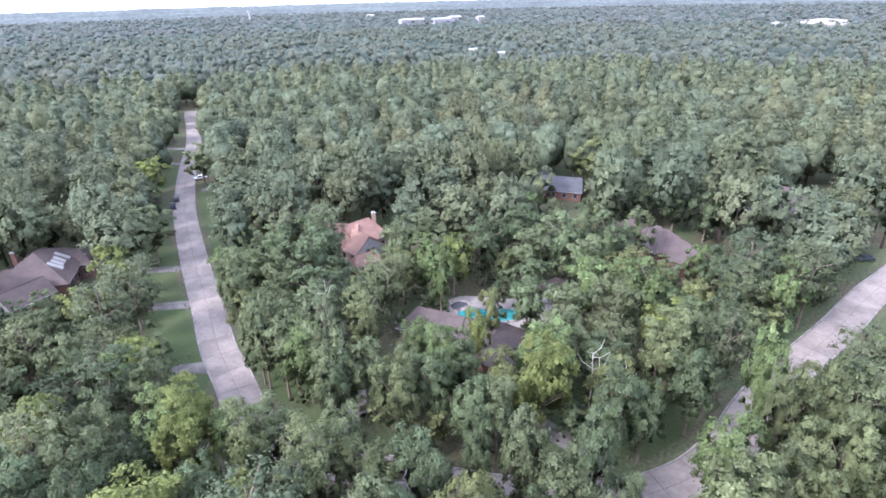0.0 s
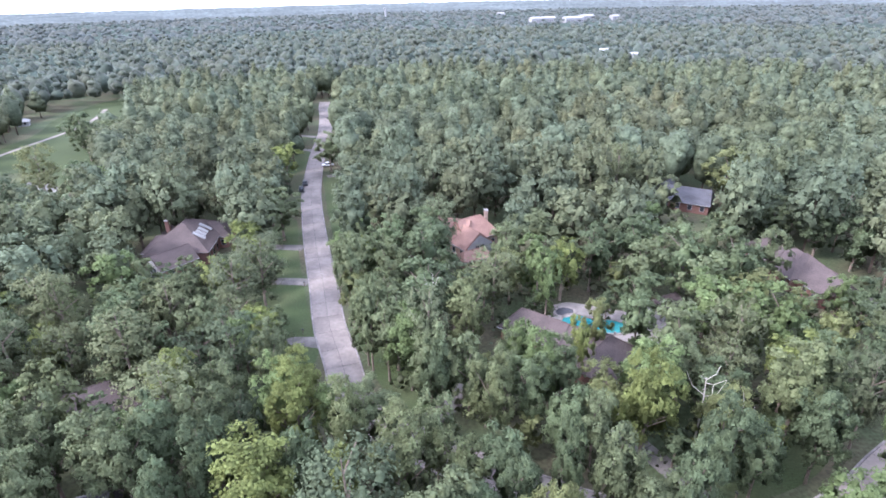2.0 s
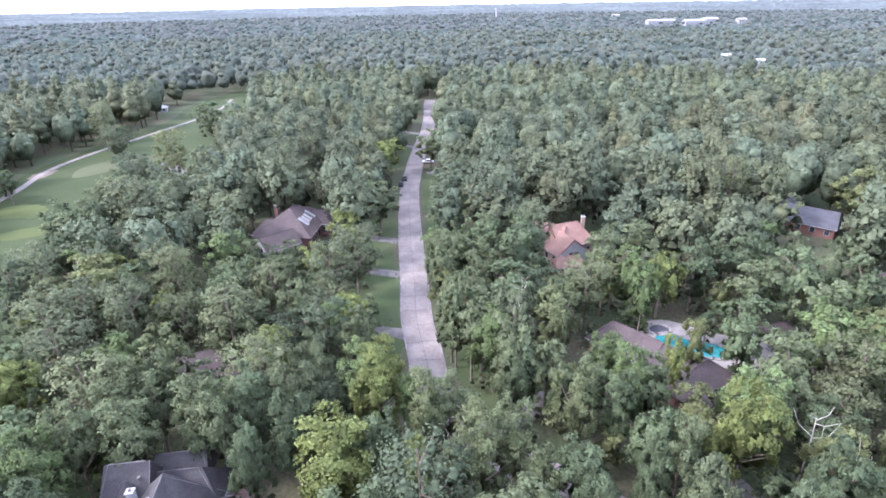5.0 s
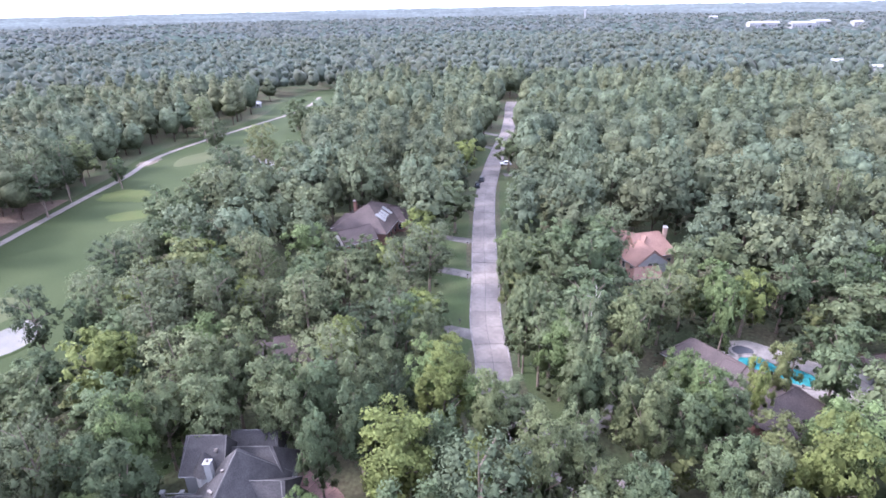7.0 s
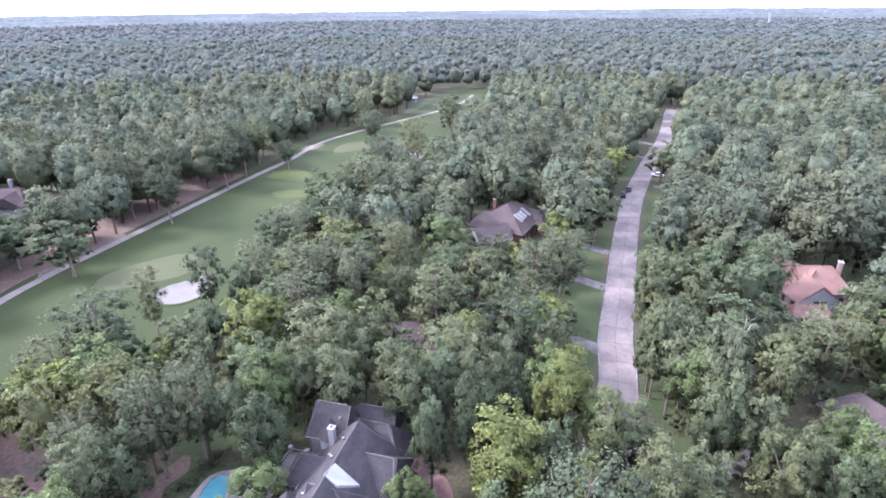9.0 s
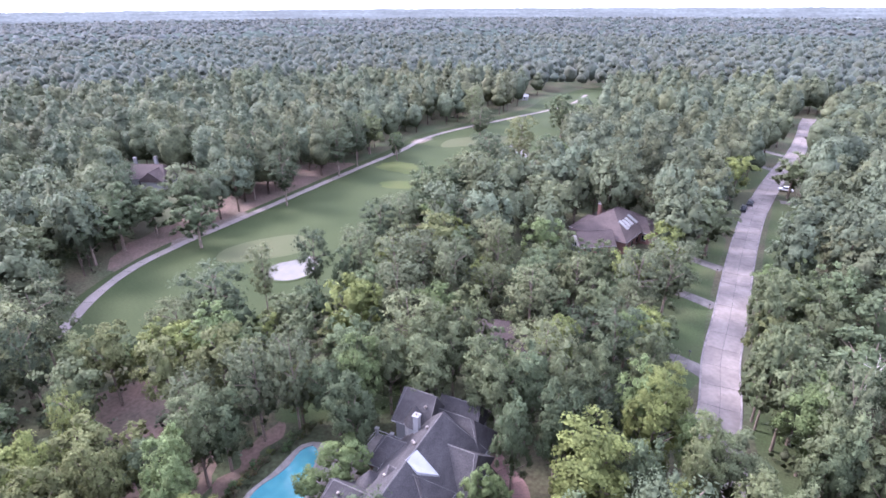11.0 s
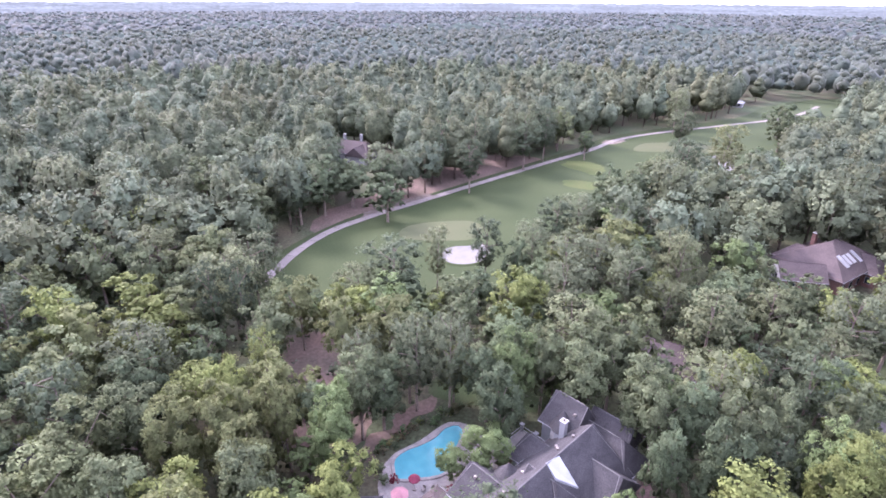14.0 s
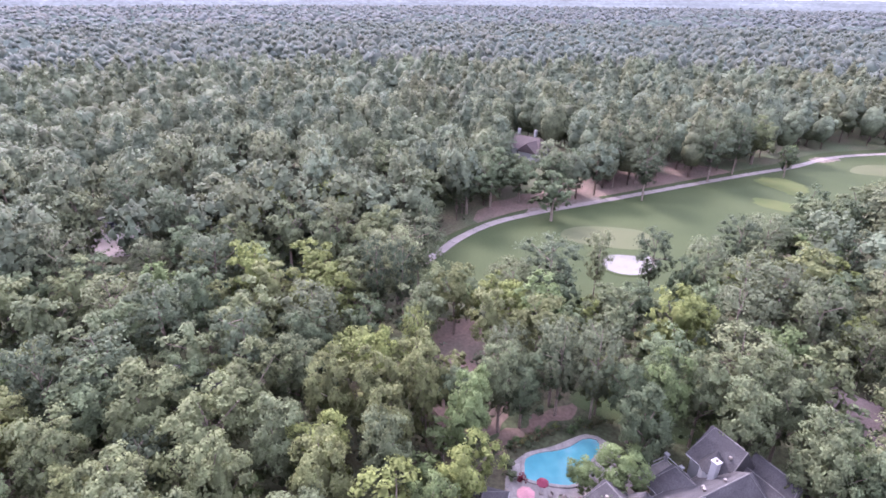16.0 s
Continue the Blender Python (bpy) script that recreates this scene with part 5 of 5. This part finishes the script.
def garden_shrub(x, y, h, r, tone):
    root = thing("garden_shrub", "dark green garden shrub on the bank by the pool", "shrub", pose(x, y, 0.02, 0, 0, x * 40) @ Matrix.Diagonal((r / 5, r / 5, h / 18, 1)), "shrubs by the pool")
    trunk, crown = TREES["Y"][int(abs(x * 7)) % 4][:2]
    for name, me in (("stem", trunk), ("foliage", crown)):
        ob = new(name, me)
        ob.parent = root
        ob.color = (*tone, 1)


shrub_rng = random.Random(12)
for i in range(26):
    u = i / 25
    x, y = -57.6 - 1.9 * math.sin(u * 2.2) + shrub_rng.uniform(-1.0, 0.8), 24.5 + 17.0 * u + shrub_rng.uniform(-0.6, 0.6)
    garden_shrub(x, y, shrub_rng.uniform(1.0, 2.2), shrub_rng.uniform(0.6, 1.2), [c * shrub_rng.uniform(0.6, 0.95) for c in (0.95, 0.95, 0.85)])
for x, y in ((-52.4, 23.0), (-54.6, 23.4), (-57.6, 22.4), (-60.0, 21.5), (-50.0, 41.6), (-52.8, 41.5)):
    garden_shrub(x, y, 1.6, 1.1, (0.7, 0.75, 0.7))


def sun_chair(x, y, rot):
    root = thing("patio_chair", "small dark metal patio chair on the pool deck", "chair", pose(x, y, 0.02, 0, 0, rot), "chairs by the pool")
    part("seat", box(bmesh.new(), 0, 0, 0.4, 0.5, 0.5, 0.08), METAL, root)
    part("backrest", box(bmesh.new(), 0, 0.24, 0.46, 0.5, 0.06, 0.5), METAL, root)
    for px, py in ((-0.2, -0.2), (0.2, -0.2), (-0.2, 0.2), (0.2, 0.2)):
        part("leg", box(bmesh.new(), px, py, 0, 0.05, 0.05, 0.4), METAL, root)


for x, y, rot in ((-48.4, 27.2, 20), (-47.6, 28.4, 100), (-48.8, 24.6, 200), (-50.6, 21.8, 140), (-45.6, 35.2, 40), (-47.8, 37.4, 250)):
    sun_chair(x, y, rot)
cabana = house("pool_cabana", "small pool cabana with a weathered grey hip roof", -47.2, 17.0, -30, [(0, 0, 0, 6.0, 5.0, 2.7, 1.8, 2.4, 2.4)], WHITE, ROOF_GREY)
annex = house("pool_annex", "low annex with a brown-grey hip roof by the pool", -42.2, 26.0, 11.8, [(0, 0, 0, 6.4, 5.2, 2.8, 1.8, 2.2, 2.2)], WHITE, ROOF_BROWN)
ribbon("garden_walk", [(-36.4, 57.0), (-33.4, 53.6), (-30.1, 52.2), (-27.5, 50.8), (-24.9, 47.4), (-21.9, 43.4)], 1.3, 0.05, PAVER, "reddish brick drive beside the house", "path", 0.9, 1)
tagged(sheet("dirt_bank", smooth_line([(-57.4, 22.3), (-58.7, 28.3), (-60.9, 34.3), (-62.5, 39.3), (-65.0, 38.8), (-63.9, 33.3), (-61.9, 27.3), (-59.9, 21.3)], 1, True), 0.025, DIRT, 0.015, None, 2.4), "bare reddish dirt bank behind the pool", "dirt", kind="structure")

brown = house("house", "brown-roofed house with a red brick chimney and white skylights", -54.0, 145.0, 0, [
    (0, 0, 90, 21, 15.5, 4.2, 4.8, 9.5, 9.5), (0.2, -13.8, 46, 9, 6.5, 3.8, 2.7, 0, 0), (-5.4, -3.8, 0, 7, 8.5, 4.0, 2.6, 3.0, 0), (5.5, 4.5, 0, 10, 8, 3.8, 2.6, 0, 3.5)], BRICK, ROOF_BROWN)
gable_panel(brown, 0.2, -13.8, 46 + 180, 5.03, 3.2, 3.7, 2.5, WHITE, "pale gable wall")
chimney(brown, -4.2, -0.6, 3.0, 6.4, BRICK)
slope = math.atan2(4.8, 7.75)
for y, w in ((1.9, 2.9), (-1.3, 2.2), (-3.9, 2.2), (-6.3, 3.2)):
    bm = box(bmesh.new(), 0, 0, 0, 3.4 if w > 2.5 else 2.7, 1.25, 0.22)
    bmesh.ops.transform(bm, matrix=Matrix.Translation((4.6, y * 0.75, 9.05 - 4.8 * 4.6 / 7.75)) @ Matrix.Rotation(slope, 4, "Y"), verts=bm.verts)
    part("skylight", bm, WHITE, brown, "white framed skylight")
orange = house("house", "house with clay-orange shingle roofs and a tan brick chimney", 20.0, 133.0, 0, [
    (-3.0, 3.6, -25, 9.5, 8.5, 4.0, 4.0, 1.5, 0), (2.8, 3.4, 26, 10, 8.5, 4.2, 4.1, 0, 3.0), (0.4, -0.6, -62, 10, 8.4, 3.8, 3.4, 2.5, 0), (1.0, -8.4, 20, 7.5, 4.0, 2.6, 1.5, 1.4, 1.4)], STUCCO, ROOF_ORANGE)
gable_panel(orange, 0.4, -0.6, -62, 5.53, 4.0, 3.7, 3.2, WHITE, "white gable wall with a dark window")
chimney(orange, 6.4, 4.4, 3.0, 6.4, STUCCO)
vents(orange, [(-3.4, 4.6, 7.2), (-1.0, 1.0, 7.0), (0.6, -0.5, 6.2)])
brown2 = house("house", "low brown-roofed house wrapped round a pool", 32.7, 81.5, -27, [
    (-8.0, 4.6, -18, 12, 8, 3.2, 2.8, 3.0, 0), (0.0, 2.4, -6, 10, 7.5, 3.2, 2.6, 0, 0), (4.6, -1.6, 68, 12, 9.5, 3.2, 3.0, 4.0, 3.5)], BRICK, ROOF_BROWN)
vents(brown2, [(2.0, 2.4, 6.0), (2.9, 2.2, 6.0), (6.4, 2.0, 5.9), (-5.4, 8.8, 5.2)])
pool("swimming_pool", "vivid teal pool behind the brown house", [(34.3, 94.1), (36.7, 92.0), (40.7, 89.6), (45.1, 88.9), (46.6, 91.7), (44.3, 93.7), (40.5, 94.8), (38.3, 96.8), (35.7, 96.5)], TEAL, 0.6)
pool("hot_tub", "round spa ringed with pale stone beside the pool", [(34.3, 97.5), (35.9, 96.7), (37.7, 97.4), (38.1, 99.0), (36.4, 100.1), (34.6, 99.3)], ROOF_SLATE, 0.6)
tagged(sheet("patio", smooth_line([(32.7, 92.5), (37.7, 89.4), (45.6, 85.3), (51.4, 81.1), (55.3, 83.1), (58.8, 90.9), (54.4, 95.0), (47.6, 97.2), (37.8, 102.4), (32.8, 99.5)], 2, True), 0.015, PATIO, 0.012), "pinkish stone terrace round the pool", "patio", kind="structure")
house("garden_shed", "small brown-roofed garden shed near the pool terrace", 56.3, 94.5, 25, [(0, 0, 0, 5.5, 4.5, 2.6, 1.7, 0, 0)], WHITE, ROOF_BROWN)
house("house", "brown-roofed house among the trees", 93.0, 102.0, 0, [(0, 3, 90, 12, 11, 3.8, 3.5, 5.4, 5.4), (0.6, -4.5, 82, 13, 8.5, 3.8, 2.9, 0, 0), (-1.5, 9, 90, 12, 9, 3.8, 2.8, 3, 3)], BRICK, ROOF_BROWN)
house("house", "grey-roofed house among the trees", 132.9, 108.4, -32, [(0, 0, 0, 15, 10, 3.8, 3.4, 3.0, 0), (-4.5, 3.5, 90, 9, 8, 3.6, 2.6, 0, 0)], BRICK, ROOF_GREY)
house("house", "grey-brown roofed brick house among the trees", 150.7, 113.2, -62, [(0, 0, 0, 14, 9, 3.6, 3.2, 0, 3.5)], BRICK, ROOF_BROWN)
house("house", "red brick house with a dark slate roof", 93.0, 153.6, -39, [(0, 0, 0, 14, 9, 3.4, 3.2, 0.8, 0.8), (-7, 4, 90, 9, 7, 3.4, 2.6, 0, 0)], BRICK, ROOF_SLATE)
golf_house = house("house", "grey-roofed house with white chimneys beyond the fairway", -209.9, 88.5, 35, [(0, 0, 0, 15, 10, 4, 3.8, 0, 3), (4, -3, 90, 10, 8, 4, 3, 0, 0)], WHITE, ROOF_BROWN)
chimney(golf_house, -6.8, 2.4, 3.0, 6.4, WHITE)
chimney(golf_house, 1.0, 2.8, 3.0, 6.8, WHITE)
house("house", "low grey-roofed house under the trees", -50.6, 76.8, 30, [(0, 0, 0, 14, 9, 3.4, 3.0, 3, 3)], STUCCO, ROOF_BROWN)
house("house", "brown-roofed house half hidden in the wood", -78.7, -21.7, 60, [(0, 0, 0, 12, 9, 4.0, 3.4, 3, 3)], STUCCO, ROOF_GREY)


def far_block(x, y, rot, w, d, h, label, category="building", cover=WHITE):
    root = thing("apartment_building" if h > 7 else "outbuilding", label, category, pose(x, y, 0, 0, 0, rot))
    part("wall", box(bmesh.new(), 0, 0, 0, w, d, h), WHITE, root)
    part("roof", roof(bmesh.new(), 0, 0, 0, w, d, h, min(2.0, d * 0.15), 0, 0), cover, root)
    n = max(2, int(w / 4))
    for k in range(max(1, int(h / 3.2))):
        for i in range(n):
            part("window", box(bmesh.new(), (i + 0.5) / n * w - w / 2, -d / 2 - 0.02, 1 + 3.1 * k, 1.5, 0.1, 1.5), GLASS, root)


def car(x, y, rot, paint, label, name="car", pickup=False):
    root = thing(name, label, "car", pose(x, y, 0.06, 0, 0, rot))
    part("body", box(bmesh.new(), 0, 0, 0.35, 1.85, 4.8, 0.6, 0, 0.97, 0.08), paint, root)
    part("cabin", box(bmesh.new(), 0, 0.5 if pickup else -0.2, 0.94, 1.7, 2.0 if pickup else 2.6, 0.65, 0, 0.82, 0.06), GLASS, root)
    part("cabin_roof", box(bmesh.new(), 0, 0.5 if pickup else -0.2, 1.58, 1.4, 1.6 if pickup else 2.1, 0.06), paint, root)
    if pickup:
        part("cargo_bed", box(bmesh.new(), 0, -1.5, 0.96, 1.5, 1.7, 0.1), GLASS, root)
    for px in (-0.82, 0.82):
        for py in (-1.5, 1.5):
            bm = bmesh.new()
            tube(bm, (px - 0.12, py, 0.34), (px + 0.12, py, 0.34), 0.34, 0.34, 12)
            wh = part("wheel", bm, TYRE, root)
            bm = bmesh.new()
            sx = 1 if px > 0 else -1
            tube(bm, (px + sx * 0.1, py, 0.34), (px + sx * 0.13, py, 0.34), 0.19, 0.17, 8)
            part("rim", bm, METAL, wh)
        part("headlight", box(bmesh.new(), px * 0.8, 2.36, 0.62, 0.3, 0.08, 0.16), WHITE, root)


TYRE = mat("tyre", (0.02, 0.02, 0.02), 0.8)
DARK_PAINT = mat("dark_car_paint", (0.02, 0.022, 0.028), 0.3, 0.2, vary=0.05, bump=0)
WHITE_PAINT = mat("white_car_paint", (0.62, 0.63, 0.65), 0.3, vary=0.03, bump=0)
car(-29.5, 191.7, 6, DARK_PAINT, "dark pickup truck parked at the kerb", "pickup_truck", True)
car(-29.1, 199.3, 4, DARK_PAINT, "dark car parked ahead of the pickup")
car(-22.5, 222.6, 96, WHITE_PAINT, "white car parked in a driveway")
car(136.1, 82.6, 70, DARK_PAINT, "dark car parked beside the east street")
house("garden_shed", "white-roofed shed among the trees", 85.2, 160.9, 30, [(0, 0, 0, 6, 4.5, 2.6, 1.3, 0, 0)], WHITE, WHITE)
car(-70.0, 192.9, 80, WHITE_PAINT, "white van parked under the trees", "van")
car(-119.9, 199.9, 20, WHITE_PAINT, "white car beyond the fairway trees")
for x, y in ((-191, 111.5), (-188.5, 120.4), (-190, 116)):
    car(x, y, 60, WHITE_PAINT, "white car parked under the pines")
tagged(sheet("parking_court", smooth_line([(-166.3, -70.7), (-171.4, -60.1), (-166.9, -49.4), (-146.6, -45.4), (-142.6, -51.3), (-155.8, -66.9)], 3, True), 0.03, PATH), "pale concrete parking court behind trees", "parking court", kind="structure")
for x, y in ((-168, -60), (-164, -56), (-160, -53)):
    car(x, y, 35, DARK_PAINT, "dark car in the parking court")
house("shelter", "small white-roofed shelter at the far tees", -202.0, 340.9, 20, [(0, 0, 0, 7, 5, 2.8, 1.2, 1.5, 1.5)], WHITE, WHITE)
# heights of the far blocks are set to show above the trees from the camera
far_block(200.5, 497.2, -25, 9, 8, 15.5, "white gabled building rising from far woods", "building")
far_block(212.6, 468.5, -20, 9, 7, 14.5, "white building raised to show over the far woods", "building")
far_block(297.4, 1037.4, 10, 46, 14, 22, "long white apartment building on the horizon", "building")
far_block(345.6, 1014.1, 10, 34, 14, 22, "long white apartment building on the horizon", "building")
far_block(404.5, 1108.3, 10, 26, 14, 21, "white apartment building on the horizon", "building")
far_block(453.9, 1094.2, 10, 14, 12, 20, "small white building on the horizon", "building")
far_block(300.4, 1403.3, 10, 16, 12, 21, "small white building on the horizon", "building")
# made-up block in place of a pale open field with buildings
far_block(716.3, 574.8, 35, 130, 60, 17, "pale low-roofed block standing in for a clearing on the horizon", "building", PATIO)
far_block(634.3, 564.8, 60, 20, 12, 19, "pale building on the horizon", "building")
mast = thing("water_tower", "slim pale tower far on the horizon", "tower", pose(30, 1500, 0))
bm = bmesh.new()
tube(bm, (0, 0, 0), (0, 0, 34), 2.4, 2.0, 10)
part("shaft", bm, WHITE, mast)
bm = bmesh.new()
tube(bm, (0, 0, 34), (0, 0, 38), 3.4, 3.4, 10)
part("tank", bm, WHITE, mast)


def street_lamp(x, y, rot):
    root = thing("street_lamp", "slim grey street lamp with a short arm", "street lamp", pose(x, y, 0, 0, 0, rot))
    bm = bmesh.new()
    tube(bm, (0, 0, 0), (0, 0, 7), 0.09, 0.06, 7)
    part("pole", bm, METAL, root)
    bm = bmesh.new()
    tube(bm, (0, 0, 6.9), (0, 1.6, 7.2), 0.04, 0.035, 6)
    part("arm", bm, METAL, root)
    part("lamp_head", box(bmesh.new(), 0, 1.8, 7.12, 0.3, 0.7, 0.14, 0, 0.9), WHITE, root)


street_lamp(75.8, 59.1, 200)


def mailbox(x, y, rot):
    root = thing("mailbox", "dark mailbox on a wooden post at the kerb", "mailbox", pose(x, y, 0, 0, 0, rot))
    part("post", box(bmesh.new(), 0, 0, 0, 0.1, 0.1, 1.1), BARK, root)
    part("box", box(bmesh.new(), 0, 0, 1.1, 0.22, 0.5, 0.24, 0, 0.95, 0.03), DARK_PAINT, root)


for x, y, rot in ((-20.6, 119, 80), (-24, 138.5, 80), (-18.6, 98, 80), (43.5, 48.6, 10)):
    mailbox(x, y, rot)


def dead_tree(x, y, h, seed, label):
    root = thing("dead_tree", label, "tree", pose(x, y, 0))
    rng = random.Random(seed)
    v, f = tube_rings([(0, 0, 0), (0.2, 0.1, h * 0.5), (0, 0.3, h * 0.8)], [0.2, 0.12, 0.06], 7)
    part_ob = new("trunk", mesh_of("trunk", v, f, DEADWOOD, True))
    part_ob.parent = root
    for i in range(7):
        z0 = h * rng.uniform(0.5, 0.8)
        th = rng.uniform(0, 6.28)
        d = rng.uniform(1.5, 3.4)
        a = (0.1, 0.2, z0)
        b = (math.cos(th) * d * 0.6, math.sin(th) * d * 0.6, z0 + 1.2)
        c = (math.cos(th + 0.4) * d, math.sin(th + 0.4) * d, z0 + rng.uniform(2, 4))
        v, f = tube_rings([a, b, c], [0.06, 0.04, 0.02], 5)
        ob = new("branch", mesh_of("branch", v, f, DEADWOOD, True))
        ob.parent = root


dead_tree(41.9, 56.9, 17, 2, "bare bleached dead tree among green crowns")
dead_tree(6.9, 89.3, 17.5, 5, "bare grey dead branches rising from a green crown")
dead_tree(43.8, 51.5, 16.5, 8, "bare pale dead branches rising from a green crown")
